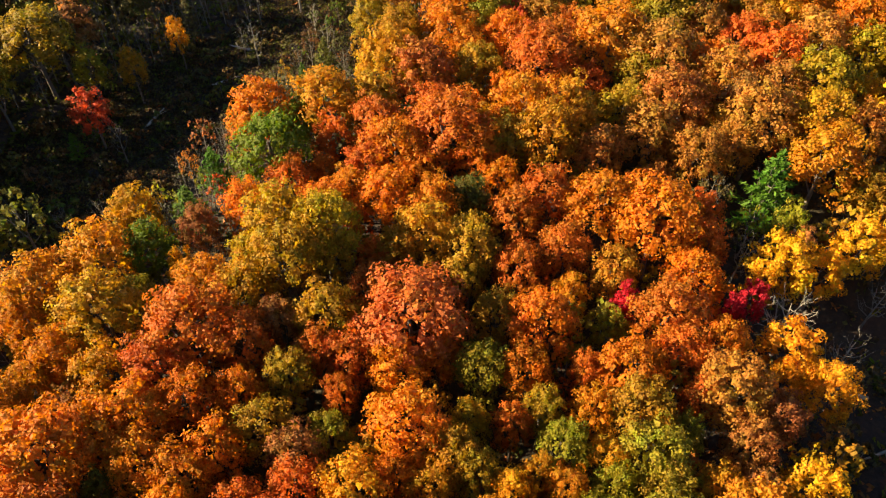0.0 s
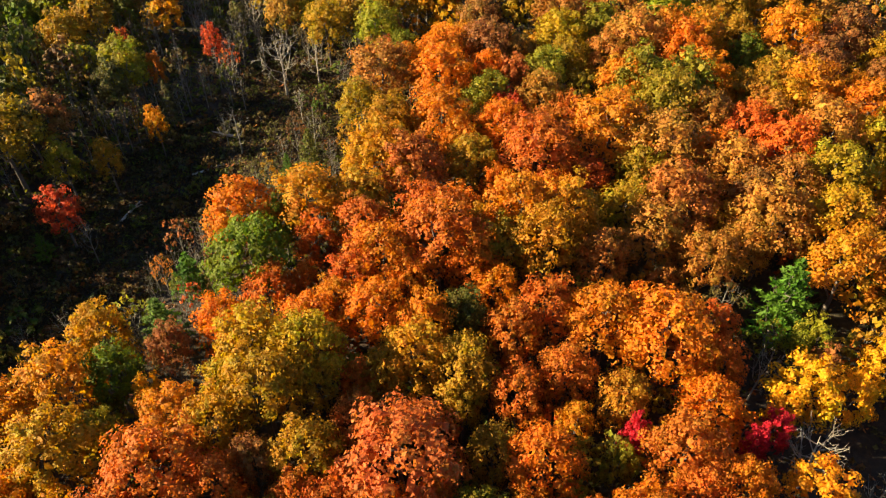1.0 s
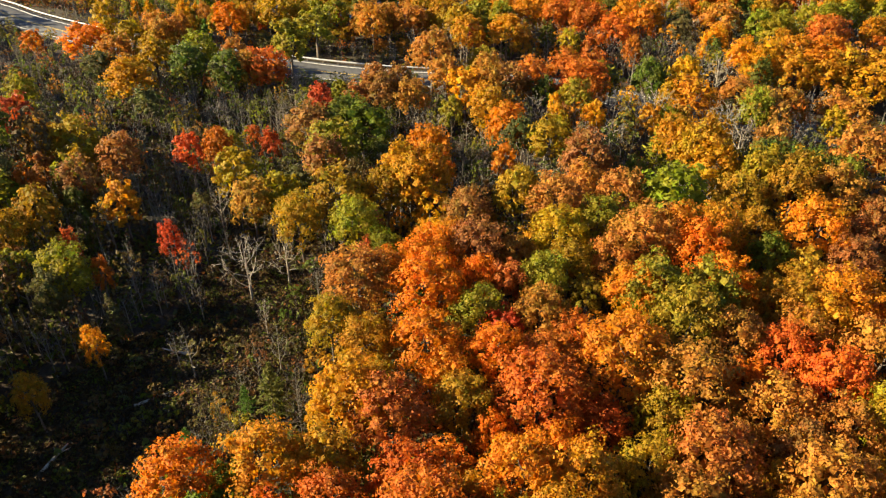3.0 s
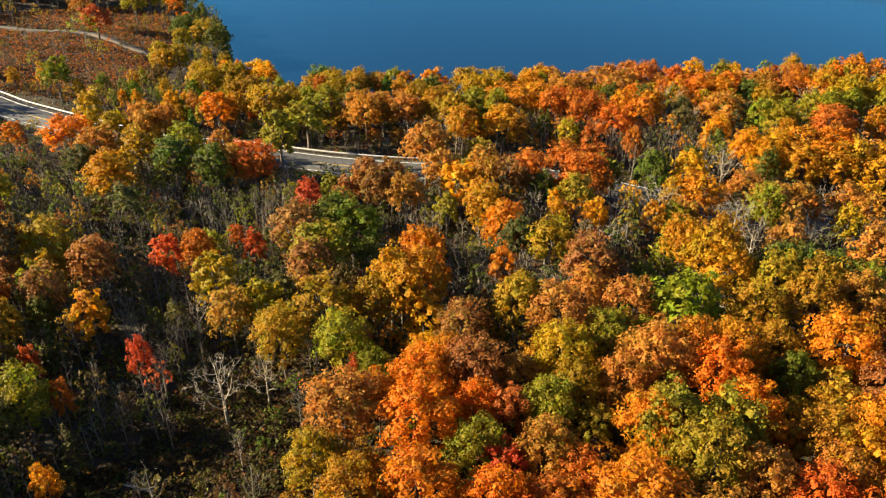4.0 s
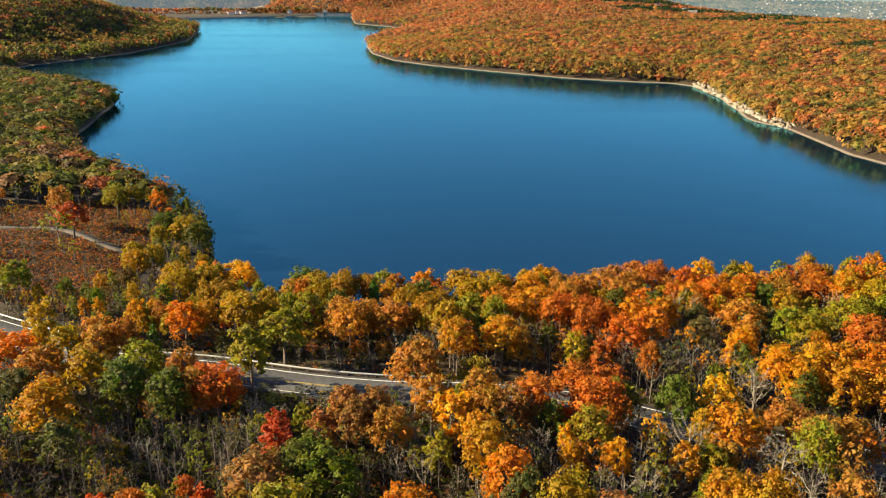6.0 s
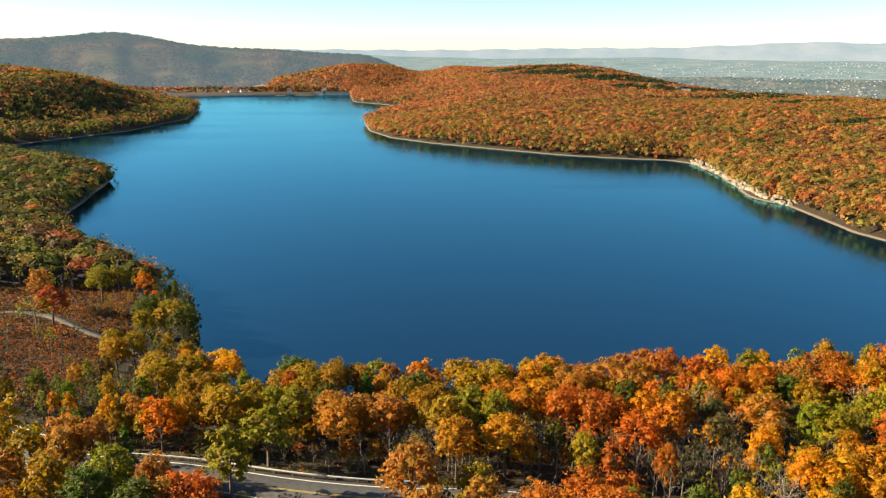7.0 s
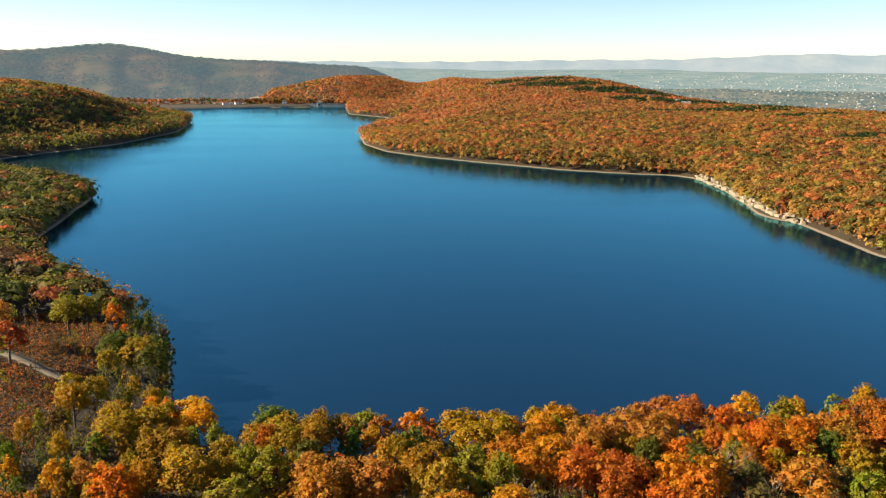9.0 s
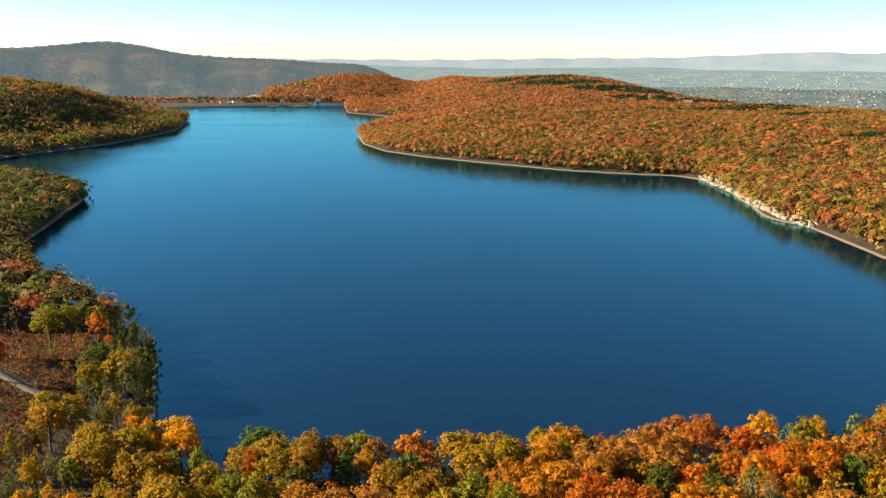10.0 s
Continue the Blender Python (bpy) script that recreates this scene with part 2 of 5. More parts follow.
def tube(points, radii, sides):
    """A tapered tube along points: verts and quads."""
    points = [Vector(p) for p in points]
    V, F = [], []
    for i, (p, r) in enumerate(zip(points, radii)):
        way = (points[min(i + 1, len(points) - 1)] - points[max(i - 1, 0)]).normalized()
        side = way.cross(Vector((0.31, 0.95, 0.05))).normalized()
        up = way.cross(side)
        for k in range(sides):
            a = 2 * math.pi * k / sides
            V.append(p + (side * math.cos(a) + up * math.sin(a)) * r)
    for i in range(len(points) - 1):
        for k in range(sides):
            a, b = i * sides + k, i * sides + (k + 1) % sides
            F.append((a, b, b + sides, a + sides))
    return V, F


def merge(pieces):
    V, F = [], []
    for v, f in pieces:
        o = len(V)
        V += [tuple(p) for p in v]
        F += [tuple(o + i for i in q) for q in f]
    return V, F


def cards(rng, centres, normals, size, slim=0.62, crease=1.0):
    """Folded leaf clumps at centres, facing along normals: verts and quads."""
    n = len(centres)
    normals = normals / np.linalg.norm(normals, axis=1, keepdims=True)
    t = rng.normal(size=(n, 3))
    t -= normals * np.sum(t * normals, axis=1, keepdims=True)
    t /= np.linalg.norm(t, axis=1, keepdims=True)
    b = np.cross(normals, t)
    s = (size * rng.uniform(0.65, 1.35, n))[:, None]
    fold = normals * s * rng.uniform(0.05, 0.3, n)[:, None] * crease
    wide = slim * rng.uniform(0.8, 1.25, n)[:, None]
    skew = t * s * rng.uniform(-0.25, 0.25, n)[:, None]
    quad = np.stack([centres - t * s * 0.55, centres + b * s * wide * 0.55 - fold + skew, centres + t * s * 0.5, centres - b * s * wide * 0.55 - fold - skew], axis=1)
    return quad.reshape(-1, 3), np.arange(4 * n).reshape(-1, 4)


# ---- ground, lake ----
def axis(centre, low, high, n, bend):
    u = np.linspace(-1, 1, n)
    s = np.sinh(bend * u) / math.sinh(bend)
    return centre + np.where(s < 0, s * (centre - low), s * (high - centre))


def build_ground():
    gx = axis(0, -4900, 4900, 250, 5.0)
    gy = np.concatenate([np.linspace(-400, -20, 20), 0 + 4900 * np.sinh(4.6 * np.linspace(0.0, 1, 330)) / math.sinh(4.6)])
    X, Y = np.meshgrid(gx, gy)
    Z = ground(X, Y)
    nx, ny = len(gx), len(gy)
    i = (np.arange(ny - 1)[:, None] * nx + np.arange(nx - 1)[None, :]).ravel()
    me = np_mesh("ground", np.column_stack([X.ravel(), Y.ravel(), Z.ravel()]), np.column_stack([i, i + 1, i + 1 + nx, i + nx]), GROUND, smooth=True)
    tagged(new("ground", me), "leaf-strewn brown forest ground sloping to the lake", "ground", kind="structure")
    bm = bmesh.new()
    bmesh.ops.create_grid(bm, x_segments=8, y_segments=8, size=1, matrix=Matrix.Translation((-40, 950, 0)) @ Matrix.Diagonal((420, 760, 1, 1)))
    tagged(new("water", bm_mesh("water", bm, WATER)), "calm deep blue lake water with faint ripples", "lake", kind="structure")


build_ground()


# ---- road ----
def smooth_line(line, spacing):
    """Points along a Catmull-Rom curve through the line's points."""
    pts = [Vector((*p, 0)) for p in line]
    pts = [2 * pts[0] - pts[1]] + pts + [2 * pts[-1] - pts[-2]]
    out = []
    for a, b, c, d in zip(pts, pts[1:], pts[2:], pts[3:]):
        n = max(2, int((c - b).length / spacing))
        for k in range(n):
            s = k / n
            out.append(0.5 * (2 * b + (c - a) * s + (2 * a - 5 * b + 4 * c - d) * s * s + (3 * b - a - 3 * c + d) * s ** 3))
    return out + [pts[-2]]


def strip(curve, left, right, z, thick, gaps=None):
    """A band along a curve between two offsets (metres to the left of the way), with a top and sides."""
    V, F = [], []
    for i, p in enumerate(curve):
        way = (curve[min(i + 1, len(curve) - 1)] - curve[max(i - 1, 0)]).normalized()
        n = Vector((-way.y, way.x, 0))
        zz = z(p) if callable(z) else z
        for off, dz in ((left, 0), (right, 0), (right, -thick), (left, -thick)):
            q = p + n * off
            V.append((q.x, q.y, zz + dz))
    for i in range(len(curve) - 1):
        if gaps and i % gaps[0] >= gaps[1]:
            continue
        for k in range(4):
            a, b = 4 * i + k, 4 * i + (k + 1) % 4
            F.append((a, a + 4, b + 4, b))
    return V, F


ROAD_CURVE = smooth_line(ROAD, 2.0)


def build_road():
    road = tagged(new("road", np_mesh("road", *strip(ROAD_CURVE, 4.6, -4.6, ROAD_Z + 0.26, 0.5), ASPHALT)), "worn grey two-lane asphalt road with painted lines", "road", kind="structure")
    for name, a, b, mat, label in (("edge_line", 3.85, 3.6, PAINT_WHITE, "white painted edge line"), ("edge_line", -3.6, -3.75, PAINT_WHITE, "white painted edge line"),
                                   ("centre_line", 0.22, 0.1, PAINT_YELLOW, "yellow painted centre line"), ("centre_line", -0.1, -0.22, PAINT_YELLOW, "yellow painted centre line")):
        part(name, np_mesh(name, *strip(ROAD_CURVE, a, b, ROAD_Z + 0.268, 0.006), mat), road, label)
    lane_z = lambda p: float(ground(p.x, p.y)) + 0.1
    lane = smooth_line(LANE, 3.0)
    tagged(new("lane", np_mesh("lane", *strip(lane, 1.3, -1.3, lane_z, 0.4), GRAVEL)), "pale gravel lane through bracken and thin trees", "lane", kind="structure")


def build_guard_rail():
    """Steel crash barrier on the lake side of the road."""
    rail = tagged(new("guard_rail"), "pale galvanised steel guard rail on posts beside the road", "guard rail")
    curve = [p for p in ROAD_CURVE if -125 < p.x < 14]
    V, F = [], []
    profile = ((0, 0.78), (0.07, 0.72), (0.0, 0.62), (0.07, 0.52), (0, 0.46), (-0.08, 0.46), (-0.08, 0.78))
    for i, p in enumerate(curve):
        way = (curve[min(i + 1, len(curve) - 1)] - curve[max(i - 1, 0)]).normalized()
        n = Vector((-way.y, way.x, 0))
        for off, z in profile:
            q = p + n * (5.0 - off)
            V.append((q.x, q.y, ROAD_Z + 0.2 + z))
    k = len(profile)
    for i in range(len(curve) - 1):
        for j in range(k):
            F.append((i * k + j, i * k + (j + 1) % k, (i + 1) * k + (j + 1) % k, (i + 1) * k + j))
    part("beam", np_mesh("beam", V, F, STEEL), rail)
    bm = bmesh.new()
    box(bm, -0.08, 0.08, -0.1, 0.1, -0.3, 0.72)
    post = bm_mesh("rail_post", bm, POST_WOOD)
    for i in range(1, len(curve) - 1, 2):
        way = (curve[i + 1] - curve[i - 1]).normalized()
        q = curve[i] + Vector((-way.y, way.x, 0)) * 5.14
        part("post", post, rail).matrix_basis = pose(q.x, q.y, ROAD_Z + 0.2, 0, 0, math.degrees(math.atan2(way.y, way.x)))


build_road()
build_guard_rail()


# ---- trees ----
def crown_shape(rng, radius, base, top, lobes, per_lobe, leaf, droop=0.0, reach=(0.0, 1.95)):
    """A crown of leafy lobes round a dome: centres and normals of its leaf clumps."""
    C, N = [], []
    mid, half = (base + top) / 2, (top - base) / 2
    golden = math.pi * (3 - math.sqrt(5))
    for k in range(lobes):
        u = (k + 0.5) / lobes
        tilt = 0.04 if k == 0 else reach[0] + (reach[1] - reach[0]) * math.acos(1 - 1.35 * u) / math.acos(-0.35)
        turn = golden * k + rng.uniform(-0.35, 0.35)
        far = rng.uniform(0.6, 0.95)
        d = np.array([math.sin(tilt) * math.cos(turn), math.sin(tilt) * math.sin(turn), math.cos(tilt)])
        c = d * far * np.array([radius, radius, half]) + np.array([0, 0, mid])
        r = radius * rng.uniform(0.2, 0.36)
        n = rng.normal(size=(per_lobe, 3)) + d * 0.85 + np.array([0, 0, 0.45])
        n /= np.linalg.norm(n, axis=1, keepdims=True)
        C.append(c + n * r * rng.uniform(0.55, 1.08, (per_lobe, 1)) * np.array([1, 1, 0.8]))
        N.append(n + rng.normal(size=(per_lobe, 3)) * 0.3 - np.array([0, 0, droop]))
    return np.concatenate(C), np.concatenate(N)


def leafy(rng, centres, normals, size, inner):
    """Leaf clumps over a crown, and broader sprays deeper in it."""
    v, f = cards(rng, centres, normals, size)
    if not inner:
        return v, f
    k = np.arange(0, len(centres), inner)
    axis_point = np.array([0, 0, centres[:, 2].mean()])
    w, q = cards(rng, axis_point + (centres[k] - axis_point) * 0.8, normals[k], size * 2.6, 0.8)
    return np.concatenate([v, w]), np.concatenate([f, q + len(v)])


def limbs(rng, height, radius, base, count, thick, sides=6, twigs=0, bend=0.25):
    """Trunk with limbs (and twigs) for a tree of that height and spread."""
    lean = rng.normal(size=2) * 0.02 * height
    trunk = [(0, 0, -0.4), (lean[0] * 0.3, lean[1] * 0.3, height * 0.35), (lean[0], lean[1], height * 0.66), (lean[0] * 1.6, lean[1] * 1.6, height * 0.9)]
    out = [tube(trunk, [thick * 1.25, thick * 0.8, thick * 0.5, thick * 0.14], sides)]
    for k in range(count):
        turn = 2.4 * k + rng.uniform(-0.4, 0.4)
        z0 = base + (height * 0.85 - base) * (k / count) ** 0.9
        zs = [p[2] for p in trunk]
        start = Vector((np.interp(z0, zs, [p[0] for p in trunk]), np.interp(z0, zs, [p[1] for p in trunk]), z0))
        spread = radius * rng.uniform(0.6, 0.95) * (1.05 - 0.55 * k / count)
        rise = (height - z0) * rng.uniform(0.35, 0.8)
        out_way = Vector((math.cos(turn), math.sin(turn), 0))
        mid = start + out_way * spread * 0.5 + Vector((0, 0, rise * (0.5 - bend)))
        tip = start + out_way * spread + Vector((0, 0, rise))
        w = thick * (0.55 - 0.28 * k / count)
        out.append(tube([start, mid, tip], [w, w * 0.6, w * 0.12], max(3, sides - 2)))
        for j in range(twigs):
            s = rng.uniform(0.3, 0.95)
            p = start.lerp(mid, s * 2) if s < 0.5 else mid.lerp(tip, s * 2 - 1)
            way = (out_way * rng.uniform(0.1, 0.7) + Vector(rng.normal(size=3)) * 0.5 + Vector((0, 0, 0.75))).normalized()
            long = radius * rng.uniform(0.22, 0.5)
            q = p + way * long
            knee = p + way * long * 0.5 + Vector(rng.normal(size=3)) * long * 0.08
            out.append(tube([p, knee, q], [w * 0.4, w * 0.28, w * 0.1], 3))
            for _ in range(2):
                side = (way + Vector(rng.normal(size=3)) * 0.6).normalized()
                a = p.lerp(q, rng.uniform(0.3, 0.8))
                out.append(tube([a, a + side * long * 0.55], [w * 0.27, w * 0.1], 3))
    return merge(out)


def pine_cards(rng, height, radius, leaf, per):
    C, N = [], []
    levels = 9
    for i in range(levels):
        z = height * (0.22 + 0.76 * i / (levels - 1))
        r = radius * (1.05 - 0.95 * (i / (levels - 1)) ** 1.1)
        for k in range(6 if i < levels - 1 else 3):
            turn = 2 * math.pi * k / 6 + i * 0.5 + rng.uniform(-0.25, 0.25)
            rr = r * rng.uniform(0.75, 1.1)
            s = rng.uniform(0.15, 1, per)
            side = rng.normal(size=per) * 0.16 * rr * (1.2 - s)
            x, y = math.cos(turn), math.sin(turn)
            C.append(np.column_stack([x * s * rr - y * side, y * s * rr + x * side, z + 0.22 * rr * s + rng.normal(size=per) * 0.12]))
            N.append(np.column_stack([0.3 * x + rng.normal(size=per) * 0.45, 0.3 * y + rng.normal(size=per) * 0.45, np.full(per, 0.9)]))
    return np.concatenate(C), np.concatenate(N)


# canonical sizes (crown radius, height) of each kind; every tree is scaled from one of its kind's forms
CANON = {"oak": (4.2, 14.0), "maple": (3.0, 12.0), "sparse": (3.2, 11.0), "bare": (3.4, 10.5), "pine": (3.2, 11.0), "shrub": (1.6, 2.6), "sapling": (1.9, 7.5)}
FORMS = {}


def make_forms():
    for fine in (2, 1, 0):   # from close by, farther off, and at the edges of the wood
        for kind, count in (("oak", 6), ("maple", 4), ("sparse", 4), ("bare", 5), ("pine", 3), ("shrub", 3), ("sapling", 3)):
            R, H = CANON[kind]
            for v in range(count):
                rng = np.random.default_rng(100 * v + 7 * len(kind) + ord(kind[0]))
                wood, leaf = None, None
                if kind == "oak":
                    c, n = crown_shape(rng, R, 1.8 + v * 0.3, H, (30, 52, 56)[fine], (10, 26, 58)[fine], 0.5)
                    leaf = leafy(rng, c, n, (1.0, 0.47, 0.31)[fine], (0, 9, 9)[fine])
                    wood = limbs(rng, H - 1.5, R * 0.8, 3.6, 9, 0.26)
                elif kind == "maple":
                    c, n = crown_shape(rng, R, 1.1, H, (24, 34, 40)[fine], (10, 24, 52)[fine], 0.45)
                    leaf = leafy(rng, c, n, (0.85, 0.47, 0.28)[fine], (0, 9, 9)[fine])
                    wood = limbs(rng, H - 1.5, R * 0.8, 2.8, 9, 0.19)
                elif kind == "sparse":
                    c, n = crown_shape(rng, R, 2.8, H, 18, (6, 13, 26)[fine], 0.4)
                    leaf = cards(rng, c, n, (0.75, 0.55, 0.36)[fine])
                    wood = limbs(rng, H, R, 2.2, 12, 0.16, 4, (1, 2, 3)[fine])
                elif kind == "bare":
                    wood = limbs(rng, H, R, 2.4, 13, 0.17, 4, (2, 3, 5)[fine])
                elif kind == "pine":
                    c, n = pine_cards(rng, H, R, 0.5, (8, 12, 26)[fine])
                    leaf = cards(rng, c, n, (1.1, 0.95, 0.62)[fine], 0.3)
                    wood = limbs(rng, H, R * 0.6, 2.0, 10, 0.17)
                elif kind == "sapling":
                    c, n = crown_shape(rng, R, 1.2, H, 22, (8, 12, 20)[fine], 0.3)
                    leaf = cards(rng, c, n, (0.6, 0.47, 0.37)[fine])
                    wood = limbs(rng, H - 1, R * 0.8, 1.5, 7, 0.08, 4)
                else:
                    c, n = crown_shape(rng, R, 0.3, H, 10, (8, 13, 24)[fine], 0.3, reach=(0.1, 1.8))
                    leaf = cards(rng, c, n, (0.6, 0.46, 0.32)[fine])
                    wood = limbs(rng, H, R, 0.15, 6, 0.05, 4)
                FORMS[kind, fine, v] = (np_mesh(kind + "_wood", *wood, {"bare": PALE_BARK if v < 2 else GREY_BARK, "sparse": GREY_BARK}.get(kind, BARK), smooth=True), leaf and np_mesh(kind + "_leaves", *leaf, LEAF))


make_forms()
COUNT = {"oak": 6, "maple": 4, "sparse": 4, "bare": 5, "pine": 3, "shrub": 3, "sapling": 3}
NAMES = {"oak": "oak_tree", "maple": "maple_tree", "sparse": "thin_tree", "bare": "bare_tree", "pine": "pine_tree", "shrub": "shrub", "sapling": "sapling"}
WORDS = {"oak": "broad oak tree with dense %s autumn leaves", "maple": "upright maple tree with %s autumn leaves", "sparse": "thin half-bare tree with a few %s leaves",
         "bare": "leafless pale grey tree with forked branches", "pine": "dark green pine tree with tiered boughs", "shrub": "low bushy shrub with %s leaves", "sapling": "slender understorey sapling with %s leaves"}
TONE_WORDS = {"mustard": "mustard yellow", "rose": "rose red", "amber": "amber orange", "tan": "tan orange", "pale": "pale", "moss": "moss green", "olive": "olive green", "lime": "bright green", "gold": "golden"}
PLANTED = []   # x, y, crown radius of every tree that stands
STANDING = {}   # how many of a name stand as things of their own
JOINED = []   # the rest: mesh, pose, colour
GROVE = ("orange", "amber", "rust", "ochre", "olive", "tan", "mustard", "russet", "gold", "rose", "moss")   # tones that whole groves share
HICKORY = ("amber", "gold", "mustard", "olive", "ochre", "lime")


def tree(kind, x, y, radius, height, colour):
    rng = np.random.default_rng(int(abs(x * 131 + y * 17) * 10) + 5)
    R, H = CANON[kind]
    fine = 2 if y < 125 or (kind == "bare" and y < 200) else 1
    form = int(rng.integers(COUNT[kind]))
    if kind == "bare":
        form = form % 2 if colour == "pale" else 2 + form % 3
    wood, leaf = FORMS[kind, fine, form]
    name = "hickory_tree" if kind == "oak" and colour in HICKORY else NAMES[kind]
    s = radius / R
    at = pose(x, y, float(ground(x, y)) - 0.05, 0, 0, rng.uniform(0, 360)) @ Matrix.Diagonal((s, s * rng.uniform(0.92, 1.08), height / H, 1))
    tone = np.array(COLOURS[colour]) * rng.uniform(0.88, 1.12, 3) * rng.uniform(0.9, 1.1)
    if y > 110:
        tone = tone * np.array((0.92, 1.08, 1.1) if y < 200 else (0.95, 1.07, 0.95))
    PLANTED.append((x, y, radius, colour))
    STANDING[name] = STANDING.get(name, 0) + 1
    if STANDING[name] > 290:
        wood, leaf = FORMS[kind, 0, form]
        JOINED.append((wood, leaf, at, tone))
        return
    words = WORDS[kind].replace("oak", "hickory") if name == "hickory_tree" else WORDS[kind]
    top = tagged(new(name), words % TONE_WORDS.get(colour, colour) if "%s" in words else words, "shrub" if kind == "shrub" else "tree", "trees of the wood")
    top.matrix_basis = at
    part("trunk", wood, top)
    if leaf:
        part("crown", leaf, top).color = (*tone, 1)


def arrays(me):
    v = np.empty(3 * len(me.vertices), np.float32)
    f = np.empty(len(me.loops), np.int32)
    me.vertices.foreach_get("co", v)
    me.loops.foreach_get("vertex_index", f)
    return v.reshape(-1, 3), f.reshape(-1, 4)


def join_rest(name, label):
    """The trees past those that stand as things of their own, in one mesh."""
    V, F, T, M, o, cache = [], [], [], [], 0, {}
    for wood, leaf, at, tone in JOINED:
        m = np.array(at)
        for k, me in enumerate((wood, leaf)):
            if me is None:
                continue
            if me.name not in cache:
                cache[me.name] = arrays(me)
            v, f = cache[me.name]
            V.append(v @ m[:3, :3].T + m[:3, 3])
            F.append(f + o)
            T.append(np.tile(tone, (len(v), 1)))
            M.append(np.full(len(f), k))
            o += len(v)
    if not V:
        return
    me = np_mesh(name, np.concatenate(V), np.concatenate(F), GREY_BARK, np.concatenate(T))
    me.materials.append(JOINED_LEAF)
    me.polygons.foreach_set("material_index", np.concatenate(M).astype(np.int32))
    tagged(new(name, me), label, "woods", kind="stuff")


# ---- trees that stand out ----
tree("maple", 31.3, 25.6, 2.5, 11.1, "gold")
tree("oak", 19.6, 25.7, 2.6, 11.2, "olive")
tree("oak", 23.4, 25.9, 2.2, 10.5, "amber")
tree("oak", 26.7, 25.9, 1.9, 10.0, "russet")
tree("oak", 15.3, 26.5, 2.1, 10.4, "olive")
tree("oak", 6.9, 26.6, 1.8, 10.0, "gold")
tree("oak", 11.5, 26.7, 2.0, 10.1, "amber")
tree("oak", -5.8, 26.8, 3.0, 11.9, "gold")
tree("oak", 0.4, 27.1, 2.1, 10.3, "amber")
tree("oak", -10.4, 27.5, 2.3, 10.7, "rust")
tree("oak", 9.4, 27.9, 1.7, 10.0, "amber")
tree("oak", 4.5, 28.0, 2.1, 10.3, "ochre")
tree("oak", -25.9, 28.1, 1.6, 10.0, "moss")
tree("oak", -2.3, 28.3, 2.1, 10.3, "orange")
tree("oak", -19.8, 28.5, 2.8, 11.7, "orange")
tree("oak", 18.7, 28.8, 3.2, 12.4, "olive")
tree("oak", 15.4, 29.1, 2.1, 10.2, "amber")
tree("oak", 27.2, 29.4, 2.3, 10.7, "russet")
tree("oak", 2.3, 29.5, 2.5, 11.1, "ochre")
tree("oak", -23.3, 29.8, 2.7, 11.4, "amber")
tree("oak", 11.7, 30.1, 2.4, 10.8, "olive")
tree("oak", -30.8, 30.3, 4.3, 14.1, "orange")
tree("oak", -10.6, 30.4, 2.5, 11.0, "russet")
tree("oak", 22.2, 31.0, 1.7, 10.0, "olive")
tree("oak", -17.1, 31.0, 2.6, 11.3, "orange")
tree("oak", -1.3, 32.1, 3.5, 13.0, "orange")
tree("oak", 30.8, 32.1, 2.3, 10.6, "russet")
tree("oak", -27.3, 32.2, 3.2, 12.4, "orange")
tree("oak", -7.9, 32.2, 2.1, 10.2, "olive")
tree("oak", 18.6, 32.6, 3.1, 12.2, "ochre")
tree("oak", 7.8, 32.7, 1.9, 10.0, "rust")
tree("oak", -13.6, 33.0, 2.6, 11.3, "ochre")
tree("oak", 4.0, 33.2, 1.9, 10.0, "mustard")
tree("oak", 14.7, 33.5, 2.2, 10.6, "orange")
tree("oak", 10.4, 33.9, 2.1, 10.3, "ochre")
tree("oak", -24.0, 34.0, 3.3, 12.6, "orange")
tree("oak", 26.6, 34.1, 3.4, 12.8, "tan")
tree("oak", 24.3, 34.4, 1.8, 10.0, "rust")
tree("oak", -30.2, 35.3, 2.1, 10.2, "russet")
tree("oak", -20.2, 35.8, 2.8, 11.7, "orange")
tree("maple", 32.7, 36.1, 1.8, 10.0, "gold")
tree("oak", -16.1, 36.3, 2.3, 10.7, "orange")
tree("oak", -7.3, 36.4, 1.7, 10.0, "rust")
tree("oak", 18.7, 37.2, 3.1, 12.2, "orange")
tree("oak", 15.0, 37.9, 1.8, 10.0, "rust")
tree("oak", 9.4, 38.2, 2.5, 11.1, "orange")
tree("oak", -11.9, 38.3, 2.3, 10.7, "ochre")
tree("oak", -35.2, 38.5, 2.6, 11.2, "amber")
tree("oak", -2.3, 38.6, 2.8, 11.7, "orange")
tree("oak", 5.6, 38.7, 2.5, 11.1, "olive")
tree("oak", -28.2, 38.7, 2.9, 11.9, "amber")
tree("oak", -23.7, 38.9, 3.2, 12.4, "rust")
tree("oak", 24.0, 39.1, 2.6, 11.3, "rust")
tree("oak", 28.1, 39.7, 2.5, 11.0, "orange")
tree("oak", -6.4, 40.1, 2.5, 11.2, "rust")
tree("oak", 1.8, 40.4, 2.2, 10.5, "orange")
tree("oak", -9.5, 41.0, 2.3, 10.8, "rust")
tree("oak", -33.2, 41.3, 2.8, 11.7, "amber")
tree("oak", -16.1, 41.8, 2.9, 11.9, "rust")
tree("oak", 11.3, 42.6, 3.5, 12.9, "orange")
tree("oak", -21.0, 42.8, 4.4, 14.3, "rust")
tree("oak", -0.6, 42.9, 5.2, 15.4, "rose")
tree("maple", 18.0, 42.9, 1.5, 10.0, "olive")
